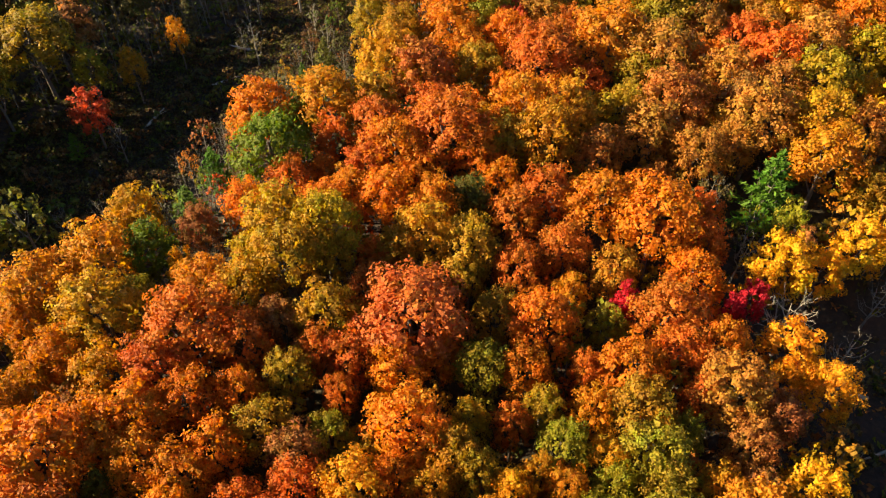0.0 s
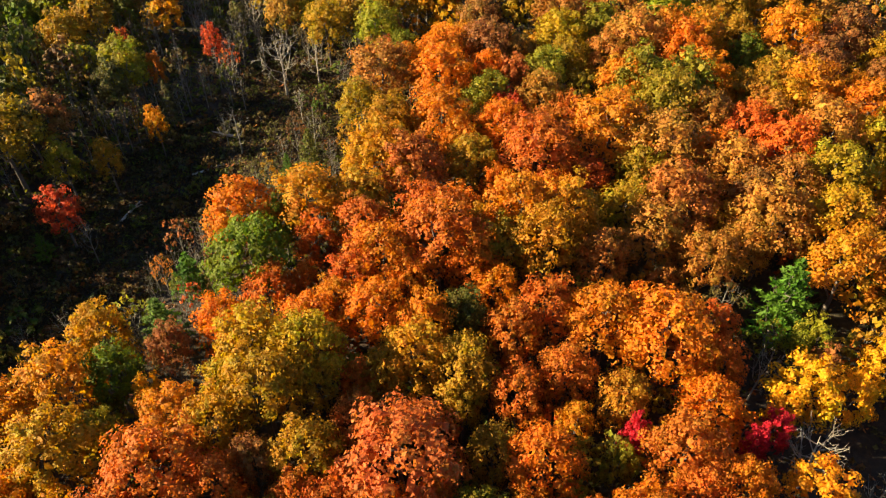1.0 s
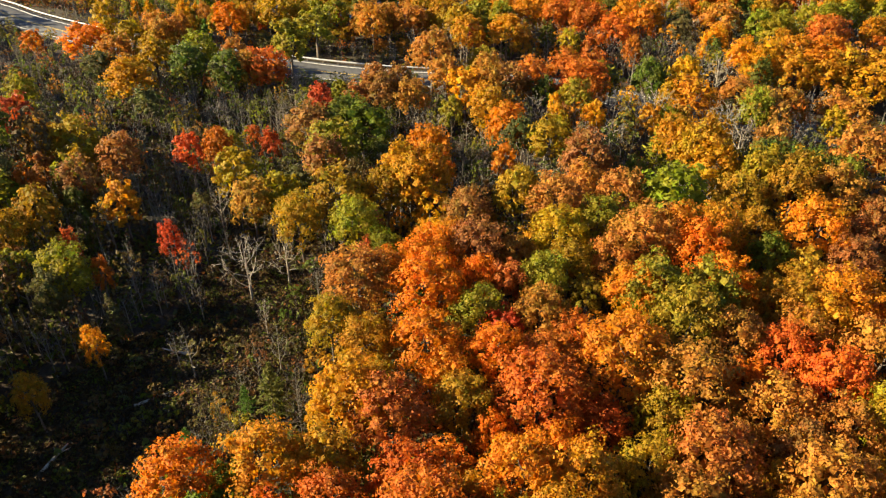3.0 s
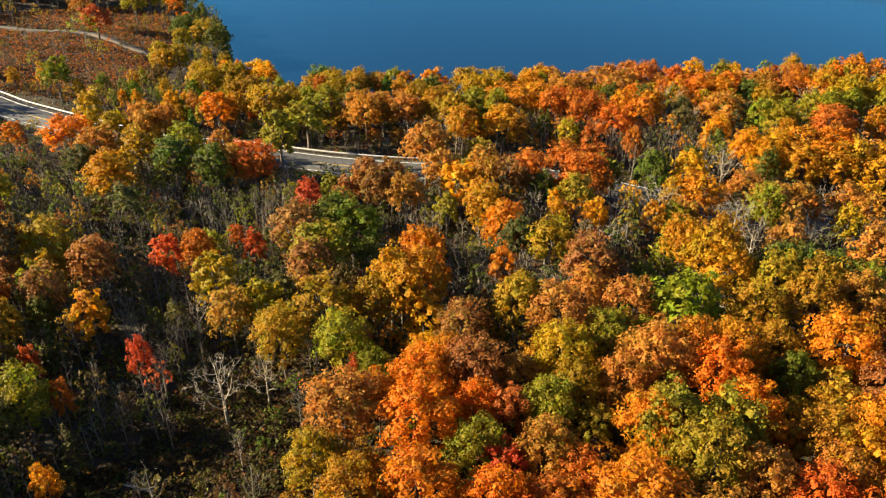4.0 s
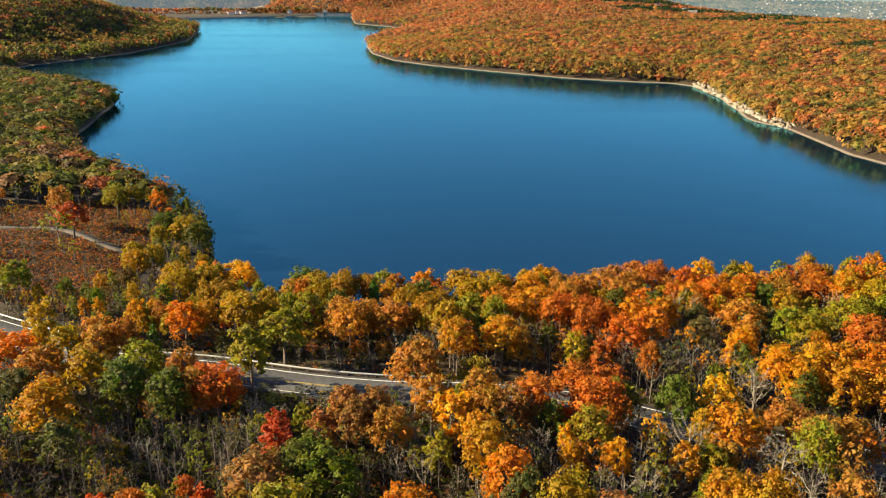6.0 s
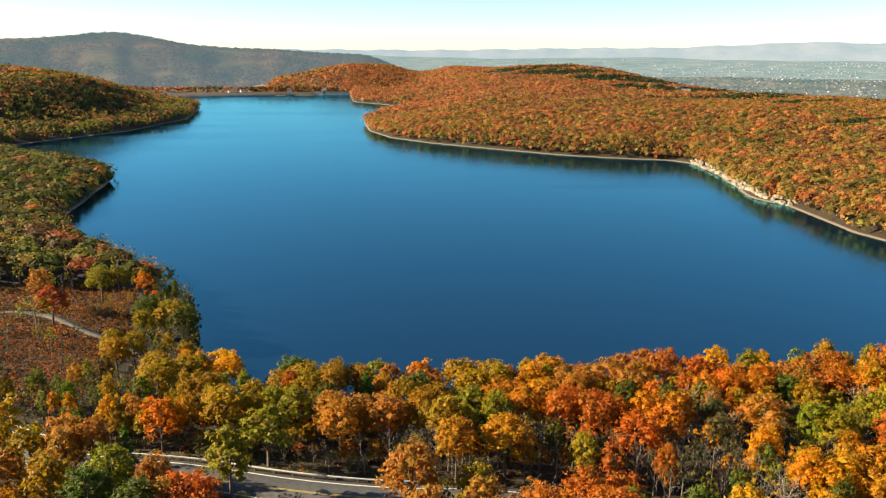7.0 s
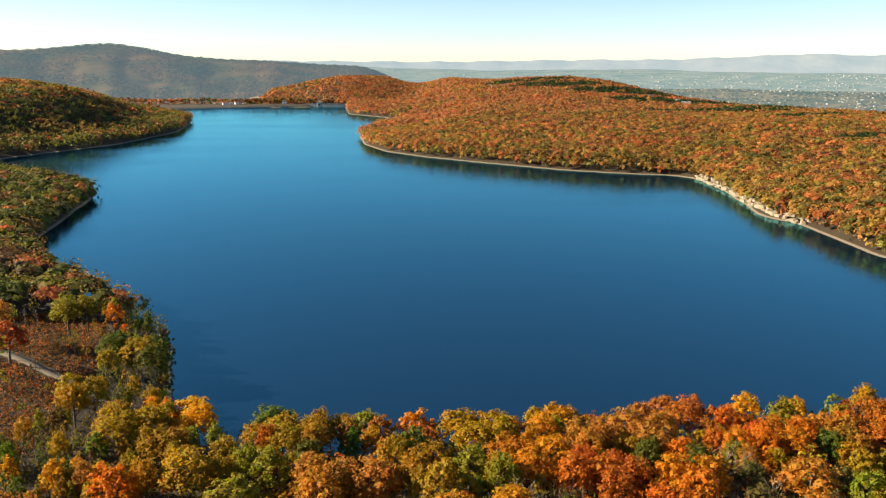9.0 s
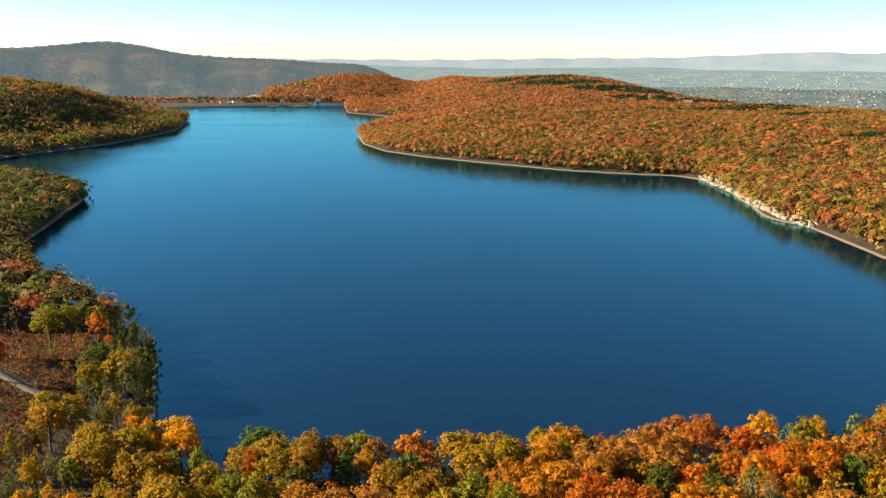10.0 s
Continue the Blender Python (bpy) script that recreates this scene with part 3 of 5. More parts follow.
tree("oak", 23.5, 43.1, 3.3, 12.5, "rust")
tree("bare", 36.0, 43.4, 3.6, 9.3, "pale")
tree("maple", 30.4, 44.3, 1.1, 10.0, "crimson")
tree("oak", -13.4, 44.4, 2.3, 10.7, "russet")
tree("oak", 7.4, 44.4, 2.6, 11.3, "ochre")
tree("oak", -30.0, 45.1, 4.1, 13.9, "mustard")
tree("maple", 32.7, 45.7, 1.6, 10.0, "crimson")
tree("oak", -37.9, 45.9, 2.7, 11.5, "amber")
tree("maple", 20.0, 46.0, 1.3, 10.0, "crimson")
tree("maple", 34.0, 47.3, 1.7, 10.0, "gold")
tree("oak", 15.0, 47.5, 1.9, 10.0, "amber")
tree("oak", 27.1, 47.8, 2.8, 11.7, "orange")
tree("oak", -27.7, 48.5, 2.3, 10.6, "olive")
tree("oak", -4.8, 48.8, 2.4, 10.8, "rose")
tree("maple", 41.1, 48.9, 2.5, 11.2, "yellow")
tree("maple", 36.5, 49.2, 3.2, 12.5, "yellow")
tree("oak", 19.7, 49.3, 2.6, 11.2, "ochre")
tree("oak", -37.6, 49.6, 3.7, 13.2, "amber")
tree("oak", 5.1, 50.2, 1.9, 10.0, "ochre")
tree("oak", 10.2, 50.6, 2.8, 11.6, "rust")
tree("oak", -12.8, 50.9, 3.7, 15.2, "mustard")
tree("maple", 46.2, 51.9, 2.9, 11.9, "yellow")
tree("oak", 15.0, 52.4, 3.0, 12.0, "rust")
tree("oak", -8.9, 52.8, 2.6, 11.3, "ochre")
tree("maple", -24.3, 52.9, 1.8, 10.0, "gold")
tree("oak", -17.2, 52.9, 2.5, 11.1, "mustard")
tree("oak", 29.9, 53.0, 2.4, 10.8, "rust")
tree("oak", -4.7, 53.0, 2.0, 10.0, "rust")
tree("oak", 4.9, 53.1, 3.3, 12.6, "ochre")
tree("oak", -2.3, 53.5, 2.6, 11.2, "ochre")
tree("bare", 34.8, 53.6, 1.8, 8.5, "pale")
tree("oak", -32.6, 53.6, 3.7, 13.2, "amber")
tree("oak", 0.7, 54.5, 3.7, 13.2, "amber")
tree("oak", 24.9, 54.7, 4.8, 14.9, "orange")
tree("oak", -9.5, 54.8, 3.7, 15.3, "mustard")
tree("oak", -28.2, 55.1, 2.8, 11.6, "green")
tree("sparse", -22.2, 55.6, 2.0, 8.5, "russet")
tree("maple", 40.0, 55.7, 2.2, 10.6, "lime")
tree("oak", -14.5, 55.7, 3.7, 15.3, "mustard")
tree("sparse", 36.7, 57.3, 1.7, 8.5, "olive")
tree("oak", 10.5, 57.7, 2.9, 11.9, "rust")
tree("oak", 19.9, 58.1, 3.9, 13.5, "orange")
tree("oak", 1.7, 59.3, 3.2, 12.4, "orange")
tree("oak", 5.8, 60.4, 2.7, 11.5, "moss")
tree("oak", 50.3, 60.5, 2.4, 10.9, "ochre")
tree("oak", -3.2, 61.0, 3.3, 12.5, "orange")
tree("oak", -18.6, 61.2, 2.8, 11.7, "orange")
tree("pine", 39.5, 61.4, 4.3, 12.9, "pine")
tree("sparse", 33.9, 63.0, 2.2, 8.5, "straw")
tree("oak", -7.2, 63.6, 2.4, 11.0, "orange")
tree("oak", 46.4, 63.7, 4.6, 14.6, "amber")
tree("oak", 9.3, 64.0, 2.4, 11.0, "orange")
tree("pine", -26.3, 64.4, 2.9, 8.7, "pine")
tree("oak", 0.3, 65.3, 2.7, 11.5, "orange")
tree("oak", -14.5, 65.9, 2.8, 11.6, "rust")
tree("oak", -5.6, 66.8, 2.8, 11.6, "rust")
tree("oak", 32.8, 66.9, 3.5, 12.9, "tan")
tree("oak", 7.1, 67.2, 3.4, 12.8, "orange")
tree("oak", -10.8, 67.3, 1.8, 10.0, "rust")
tree("oak", 21.3, 67.9, 3.3, 12.6, "tan")
tree("oak", -2.2, 68.3, 3.9, 13.5, "orange")
tree("shrub", -43.2, 68.5, 2.3, 2.6, "moss")
tree("oak", 37.5, 68.9, 3.0, 12.1, "tan")
tree("oak", 15.1, 69.1, 4.0, 15.2, "amber")
tree("oak", 53.4, 69.2, 3.4, 12.7, "tan")
tree("oak", 10.9, 69.7, 3.3, 12.5, "ochre")
tree("oak", -16.9, 69.8, 4.4, 14.3, "green")
tree("oak", 3.7, 70.2, 4.9, 14.9, "rust")
tree("oak", 48.1, 70.6, 4.4, 14.3, "amber")
tree("oak", 27.8, 70.8, 3.8, 13.4, "tan")
tree("oak", 40.9, 71.0, 4.6, 14.6, "tan")
tree("pine", -23.1, 71.4, 1.5, 5.0, "pine")
tree("sparse", -27.8, 72.1, 1.2, 8.5, "tan")
tree("pine", -24.8, 72.2, 2.7, 8.1, "pine")
tree("maple", -9.8, 73.3, 2.6, 11.3, "rust")
tree("oak", 18.7, 73.3, 4.0, 15.3, "amber")
tree("oak", 13.2, 74.3, 4.0, 15.3, "amber")
tree("oak", 31.5, 75.6, 4.5, 14.4, "tan")
tree("oak", 26.1, 76.5, 3.1, 12.2, "ochre")
tree("oak", -14.2, 77.1, 2.6, 11.2, "green")
tree("oak", -18.8, 77.2, 4.0, 13.6, "orange")
tree("oak", 57.1, 78.3, 2.6, 11.3, "gold")
tree("oak", 46.1, 78.3, 3.8, 13.4, "tan")
tree("oak", 51.1, 78.5, 4.7, 14.7, "mustard")
tree("oak", -10.9, 78.5, 4.3, 14.1, "amber")
tree("oak", -5.0, 79.0, 3.4, 12.8, "ochre")
tree("pine", -44.7, 80.2, 1.6, 5.0, "pine")
tree("oak", 40.2, 81.3, 4.1, 13.9, "tan")
tree("oak", 11.5, 81.9, 2.2, 10.5, "orange")
tree("oak", 29.4, 82.6, 3.3, 12.5, "ochre")
tree("maple", -42.1, 82.7, 2.4, 10.9, "scarlet")
tree("oak", 1.1, 83.9, 4.1, 13.8, "rose")
tree("oak", 16.8, 85.6, 5.0, 15.1, "rust")
tree("oak", 8.8, 85.6, 3.2, 12.5, "ochre")
tree("oak", 32.3, 85.7, 5.0, 15.1, "tan")
tree("oak", 60.6, 86.3, 4.1, 13.8, "mustard")
tree("oak", -2.9, 86.4, 4.4, 14.3, "amber")
tree("pine", -21.1, 87.5, 1.7, 5.2, "pine")
tree("oak", 54.5, 88.5, 4.6, 14.5, "tan")
tree("bare", -9.0, 89.3, 1.7, 8.5, "straw")
tree("oak", 26.3, 89.3, 5.0, 15.2, "amber")
tree("oak", 44.9, 90.8, 3.6, 13.1, "rust")
tree("oak", 62.4, 92.8, 4.4, 14.4, "orange")
tree("oak", 40.8, 93.4, 3.8, 13.4, "tan")
tree("pine", -15.7, 93.4, 1.2, 5.0, "pine")
tree("maple", -45.2, 93.5, 2.3, 10.8, "olive")
tree("oak", 49.0, 93.7, 3.5, 12.8, "tan")
tree("oak", 28.1, 94.2, 3.4, 12.7, "amber")
tree("oak", -39.7, 94.3, 1.9, 10.0, "ochre")
tree("oak", -52.0, 94.4, 5.2, 15.4, "ochre")
tree("oak", 5.6, 95.1, 4.1, 13.9, "orange")
tree("oak", 51.8, 95.3, 3.8, 13.4, "amber")
tree("oak", 35.4, 95.7, 4.3, 15.2, "olive")
tree("oak", -1.8, 96.0, 3.3, 12.6, "ochre")
tree("oak", 22.1, 96.2, 2.7, 11.4, "rust")
tree("oak", 56.0, 98.2, 4.8, 14.9, "amber")
tree("maple", 14.7, 98.7, 2.7, 11.4, "red")
tree("oak", 50.1, 98.9, 3.9, 13.6, "ochre")
tree("oak", 19.4, 99.4, 3.4, 12.8, "tan")
tree("bare", 25.1, 99.5, 2.3, 8.5, "straw")
tree("oak", 39.2, 100.3, 4.3, 15.3, "olive")
tree("oak", 11.9, 101.1, 3.5, 12.8, "olive")
tree("oak", 33.4, 101.3, 4.3, 15.3, "olive")
tree("maple", -49.1, 101.7, 3.5, 12.8, "russet")
tree("maple", -34.9, 102.4, 1.5, 10.0, "amber")
tree("oak", 31.5, 102.6, 3.9, 13.6, "amber")
tree("oak", 54.1, 105.1, 3.1, 12.3, "ochre")
tree("oak", 6.1, 105.2, 4.5, 14.4, "orange")
tree("oak", 61.9, 106.8, 3.8, 13.4, "russet")
tree("oak", 21.2, 107.4, 3.2, 12.4, "olive")
tree("maple", 16.4, 107.6, 2.7, 11.5, "rose")
tree("oak", 12.7, 109.0, 2.7, 11.5, "orange")
tree("oak", 42.1, 109.8, 3.6, 15.2, "orange")
tree("oak", 51.9, 110.3, 3.2, 12.4, "green")
tree("oak", 30.7, 110.8, 3.3, 12.6, "tan")
tree("oak", 1.4, 111.2, 2.9, 11.9, "orange")
tree("oak", 35.8, 113.6, 5.1, 15.3, "tan")
tree("oak", 45.3, 113.6, 3.6, 15.3, "orange")
tree("oak", -41.5, 114.0, 3.8, 13.3, "olive")
tree("oak", 68.6, 114.2, 4.4, 14.3, "russet")
tree("oak", 13.2, 114.3, 4.0, 13.7, "russet")
tree("oak", 59.6, 114.4, 4.7, 14.7, "orange")
tree("oak", 40.4, 114.5, 3.6, 15.3, "orange")
tree("bare", -18.2, 115.9, 4.5, 11.6, "pale")
tree("oak", 24.8, 116.2, 4.1, 13.9, "mustard")
tree("maple", -37.8, 116.3, 1.4, 10.0, "rust")
tree("oak", 0.7, 116.4, 2.4, 10.8, "olive")
tree("maple", -1.8, 116.7, 1.2, 10.0, "scarlet")
tree("maple", 6.8, 119.3, 2.4, 11.0, "gold")
tree("bare", -13.4, 119.8, 3.0, 8.5, "pale")
tree("oak", 31.3, 119.9, 3.8, 13.3, "olive")
tree("oak", -3.3, 121.2, 3.8, 13.5, "olive")
tree("maple", -43.7, 122.5, 1.4, 10.0, "scarlet")
tree("oak", -52.7, 122.8, 3.5, 12.9, "ochre")
tree("bare", 20.7, 123.2, 2.7, 8.5, "pale")
tree("oak", 12.6, 123.3, 3.7, 13.3, "russet")
tree("oak", 52.5, 123.7, 4.1, 13.8, "ochre")
tree("maple", -1.1, 123.8, 1.8, 10.0, "pink")
tree("maple", -30.2, 123.8, 1.6, 10.0, "red")
tree("oak", 60.2, 124.3, 4.0, 15.2, "ochre")
tree("oak", 25.7, 124.6, 4.7, 14.8, "tan")
tree("oak", 67.8, 124.6, 4.7, 14.7, "tan")
tree("oak", -11.6, 124.7, 3.6, 13.1, "ochre")
tree("maple", 43.3, 125.4, 5.3, 15.5, "lime")
tree("oak", 36.2, 127.0, 4.0, 13.7, "tan")
tree("maple", 7.7, 127.6, 2.8, 11.6, "gold")
tree("oak", -49.8, 128.6, 3.6, 13.1, "ochre")
tree("oak", 63.8, 128.6, 4.0, 15.3, "ochre")
tree("oak", 20.2, 129.0, 3.8, 13.3, "ochre")
tree("oak", -6.0, 129.0, 4.4, 14.3, "ochre")
tree("oak", 58.2, 129.5, 4.0, 15.3, "ochre")
tree("oak", 4.8, 129.9, 3.4, 15.2, "amber")
tree("oak", 1.3, 130.3, 3.9, 13.6, "ochre")
tree("oak", -19.2, 130.8, 3.3, 12.5, "tan")
tree("oak", 31.1, 131.5, 3.5, 12.9, "tan")
tree("maple", -39.0, 132.5, 2.8, 11.7, "amber")
tree("maple", -15.1, 132.9, 3.3, 12.6, "mustard")
tree("oak", -57.2, 133.5, 4.0, 13.7, "olive")
tree("oak", 7.9, 133.5, 3.4, 15.3, "amber")
tree("oak", 52.8, 134.0, 4.3, 14.2, "amber")
tree("oak", 3.2, 134.4, 3.4, 15.3, "amber")
tree("oak", 78.4, 137.1, 5.0, 15.1, "tan")
tree("oak", -54.8, 137.7, 2.8, 11.7, "rust")
tree("oak", 50.8, 137.9, 3.7, 15.2, "amber")
tree("oak", 33.3, 138.4, 4.7, 14.7, "russet")
tree("maple", -23.1, 140.4, 3.5, 12.9, "mustard")
tree("oak", 54.2, 141.8, 3.7, 15.3, "amber")
tree("maple", 20.6, 142.6, 2.5, 11.1, "orange")
tree("oak", 49.1, 142.7, 3.7, 15.3, "amber")
tree("oak", 66.0, 142.8, 3.6, 13.1, "tan")
tree("oak", -42.2, 144.8, 3.9, 13.6, "russet")
tree("oak", -7.5, 145.2, 4.6, 14.5, "olive")
tree("maple", -49.1, 145.3, 2.9, 11.8, "mustard")
tree("bare", 62.0, 145.6, 5.2, 12.5, "pale")
tree("oak", 29.0, 145.7, 4.2, 14.0, "mustard")
tree("oak", 8.2, 145.8, 3.8, 13.3, "orange")
tree("oak", -27.2, 148.8, 3.0, 12.1, "rust")
tree("maple", -32.3, 149.6, 2.7, 11.3, "red")
tree("maple", -19.0, 152.0, 1.9, 10.0, "scarlet")
tree("oak", -51.8, 152.3, 4.4, 13.0, "ochre")
tree("oak", 22.4, 152.7, 4.0, 13.0, "orange")
tree("oak", -12.0, 154.3, 4.9, 13.0, "russet")
tree("oak", -3.0, 155.1, 5.3, 13.0, "green")
tree("bare", 63.4, 155.9, 4.4, 11.3, "pale")
tree("oak", 89.0, 157.8, 3.5, 12.7, "tan")
tree("oak", -6.0, 158.4, 5.2, 13.0, "moss")
tree("maple", 32.6, 159.5, 1.6, 10.0, "gold")
tree("bare", 43.3, 160.0, 3.8, 9.9, "pale")
tree("bare", 62.4, 160.0, 3.6, 9.5, "pale")
tree("bare", 10.9, 160.1, 3.5, 9.1, "pale")
tree("oak", 20.2, 160.3, 4.1, 13.0, "amber")
tree("bare", 51.5, 161.4, 4.9, 12.5, "pale")
tree("maple", -65.5, 162.1, 3.5, 12.9, "scarlet")
tree("oak", 78.5, 162.3, 4.0, 12.7, "tan")
tree("oak", 73.0, 162.3, 4.6, 12.7, "tan")
tree("oak", 87.4, 162.4, 3.5, 12.9, "tan")
tree("bare", 83.0, 163.4, 5.0, 12.5, "pale")
tree("oak", 59.7, 164.3, 4.9, 13.0, "amber")
tree("maple", 33.4, 165.5, 1.6, 10.0, "gold")
tree("bare", 6.9, 165.8, 2.9, 8.5, "pale")
tree("maple", 20.0, 166.5, 3.2, 12.5, "amber")
tree("maple", -11.2, 168.2, 2.7, 11.5, "scarlet")
tree("oak", 6.1, 168.4, 3.4, 12.7, "tan")
tree("oak", 70.7, 168.7, 4.6, 12.9, "tan")
tree("oak", 0.7, 170.7, 3.4, 12.7, "russet")
tree("maple", 16.9, 172.8, 4.5, 13.0, "gold")
tree("oak", 99.8, 172.9, 4.6, 12.7, "amber")
tree("oak", 26.0, 173.3, 4.0, 13.0, "russet")
tree("maple", -11.8, 173.3, 2.1, 10.3, "scarlet")
tree("oak", 21.6, 173.5, 3.5, 12.9, "tan")
tree("oak", 54.1, 173.9, 3.7, 15.0, "moss")
tree("maple", 61.3, 174.0, 3.8, 15.5, "gold")
tree("oak", 3.8, 174.3, 3.4, 12.8, "russet")
tree("oak", -0.9, 175.1, 3.4, 12.9, "russet")
tree("oak", 41.1, 175.2, 5.2, 13.0, "rust")
tree("oak", 93.4, 177.5, 4.6, 12.8, "amber")
tree("oak", 41.0, 177.9, 4.2, 12.7, "rust")
tree("oak", 104.0, 177.9, 4.6, 12.8, "amber")
tree("oak", -49.5, 178.2, 5.0, 13.0, "amber")
tree("oak", 13.4, 178.2, 3.5, 12.9, "tan")
tree("oak", 30.8, 178.6, 3.6, 13.0, "rust")
tree("oak", 86.4, 178.8, 4.6, 12.9, "amber")
tree("oak", 97.5, 179.1, 4.6, 12.9, "amber")
tree("oak", 91.9, 179.9, 4.4, 12.7, "orange")
tree("oak", 21.9, 181.0, 4.0, 13.0, "tan")
tree("oak", 80.1, 181.9, 3.8, 12.7, "gold")
tree("bare", 72.0, 182.1, 4.5, 11.6, "pale")
tree("oak", 44.7, 182.4, 4.2, 12.8, "rust")
tree("oak", -30.9, 183.1, 4.1, 13.0, "moss")
tree("oak", 39.1, 183.4, 4.2, 12.9, "rust")
tree("oak", -27.0, 184.4, 3.3, 12.6, "tan")
tree("oak", 95.8, 184.5, 4.4, 12.8, "orange")
tree("oak", -23.5, 185.4, 5.1, 13.0, "rust")
tree("oak", 89.8, 185.6, 4.4, 12.9, "orange")
tree("oak", 83.5, 185.9, 3.8, 12.8, "gold")
tree("oak", 78.3, 186.8, 3.8, 12.9, "gold")
tree("bare", 34.1, 186.9, 3.2, 9.6, "pale")
tree("oak", -39.5, 187.1, 3.8, 13.0, "moss")
tree("oak", 11.1, 189.4, 5.2, 15.5, "tan")
tree("oak", -47.7, 191.8, 4.5, 13.0, "ochre")
tree("oak", -56.2, 193.5, 4.6, 13.0, "tan")
tree("oak", -31.1, 193.6, 3.3, 12.5, "tan")
tree("oak", -39.2, 196.1, 4.1, 13.0, "olive")
tree("maple", 73.7, 196.5, 2.0, 10.1, "yellow")
tree("oak", 103.3, 198.8, 5.2, 13.0, "rust")
tree("maple", -20.0, 199.0, 4.4, 15.5, "olive")
tree("oak", -64.2, 200.8, 5.2, 13.0, "orange")
tree("oak", 91.4, 201.0, 3.8, 12.7, "olive")
tree("oak", -48.5, 202.1, 3.5, 14.3, "tan")
tree("oak", 54.6, 203.8, 4.8, 13.0, "rust")
tree("oak", 29.4, 204.6, 5.1, 13.0, "amber")
tree("oak", -55.5, 204.7, 4.4, 13.0, "mustard")
tree("pine", -39.2, 204.9, 3.0, 12.5, "pine")
tree("oak", 94.7, 205.0, 3.8, 12.8, "olive")
tree("oak", 89.6, 205.9, 3.8, 12.9, "olive")
tree("oak", -45.3, 205.9, 3.5, 14.4, "tan")
tree("oak", -50.2, 206.7, 3.5, 14.4, "tan")
tree("maple", 21.6, 206.7, 2.9, 11.9, "red")
tree("oak", 105.9, 206.8, 3.5, 12.7, "olive")
tree("oak", 62.2, 210.0, 4.2, 12.7, "orange")
tree("oak", 108.9, 210.5, 3.5, 12.8, "olive")
tree("oak", 82.2, 211.3, 5.3, 13.0, "tan")
tree("oak", 104.2, 211.4, 3.5, 12.9, "olive")
tree("maple", -15.2, 211.5, 5.0, 13.0, "olive")
tree("oak", 49.4, 213.3, 3.7, 12.7, "rust")
tree("maple", -63.8, 214.3, 3.2, 15.5, "mustard")
tree("oak", 65.9, 214.4, 4.2, 12.8, "orange")
tree("oak", 60.2, 215.5, 4.2, 12.9, "orange")
tree("oak", 18.9, 215.9, 3.6, 13.0, "ochre")
tree("bare", 105.5, 216.7, 5.1, 12.5, "pale")
tree("oak", -1.6, 216.9, 4.0, 12.7, "tan")
tree("maple", -36.3, 217.0, 3.7, 13.0, "orange")
tree("oak", 52.7, 217.2, 3.7, 12.8, "rust")
tree("oak", 47.7, 218.1, 3.7, 12.9, "rust")
tree("oak", 6.9, 219.9, 5.0, 13.0, "tan")
tree("oak", 118.0, 220.2, 4.6, 12.7, "mustard")
tree("bare", 71.8, 220.5, 5.3, 12.5, "pale")
tree("oak", 1.9, 221.1, 4.0, 12.8, "tan")
tree("oak", -3.5, 222.0, 4.0, 12.9, "tan")
tree("oak", 36.3, 223.8, 4.6, 11.8, "amber")
tree("maple", -48.3, 224.0, 2.5, 11.1, "gold")
tree("oak", -25.3, 224.3, 5.2, 13.0, "ochre")
tree("oak", 122.4, 225.5, 4.6, 12.8, "mustard")
tree("oak", 115.6, 226.7, 4.6, 12.9, "mustard")
tree("oak", 114.1, 226.7, 4.5, 11.8, "orange")
tree("oak", 89.4, 228.2, 4.6, 11.8, "orange")
tree("oak", 107.0, 228.7, 4.6, 11.8, "rust")
tree("oak", 17.4, 228.9, 4.2, 12.0, "ochre")
tree("oak", 41.4, 229.9, 4.6, 11.8, "amber")
tree("oak", 100.1, 230.1, 4.0, 11.8, "tan")
tree("maple", -10.6, 231.1, 2.1, 10.3, "scarlet")
tree("oak", 33.6, 231.3, 4.6, 11.9, "amber")
tree("oak", 118.1, 231.4, 4.5, 11.8, "orange")
tree("oak", 112.0, 232.5, 4.5, 11.9, "orange")
tree("oak", 49.5, 232.5, 3.5, 11.8, "tan")
tree("oak", 93.7, 233.3, 4.6, 11.8, "orange")
tree("oak", 103.6, 234.3, 4.0, 11.8, "tan")
tree("oak", 87.2, 234.5, 4.6, 11.9, "orange")
tree("oak", 112.0, 234.7, 4.6, 11.8, "rust")
tree("oak", 98.2, 235.2, 4.0, 11.9, "tan")
tree("oak", 104.3, 236.1, 4.6, 11.9, "rust")
tree("oak", 62.4, 236.1, 4.6, 11.8, "tan")
tree("oak", 52.6, 236.2, 3.5, 11.8, "tan")
tree("maple", 85.1, 236.3, 2.7, 11.3, "red")
tree("oak", 47.9, 237.1, 3.5, 11.9, "tan")
tree("oak", 27.7, 239.9, 4.6, 11.8, "mustard")
tree("oak", -9.4, 239.9, 4.6, 11.8, "ochre")
tree("oak", -32.6, 239.9, 4.5, 12.0, "ochre")
tree("pine", 3.3, 240.1, 3.5, 10.6, "pine")
tree("oak", 67.0, 241.6, 4.6, 11.8, "tan")
tree("oak", 59.9, 242.8, 4.6, 11.9, "tan")
tree("maple", -81.9, 244.3, 3.9, 13.0, "lime")
tree("oak", -5.2, 244.8, 4.6, 11.8, "ochre")
tree("oak", 31.9, 244.9, 4.6, 11.8, "mustard")
tree("maple", 8.7, 244.9, 3.0, 12.0, "tan")
tree("oak", -44.0, 245.9, 4.6, 11.8, "mustard")
tree("oak", -11.6, 246.0, 4.6, 11.9, "ochre")
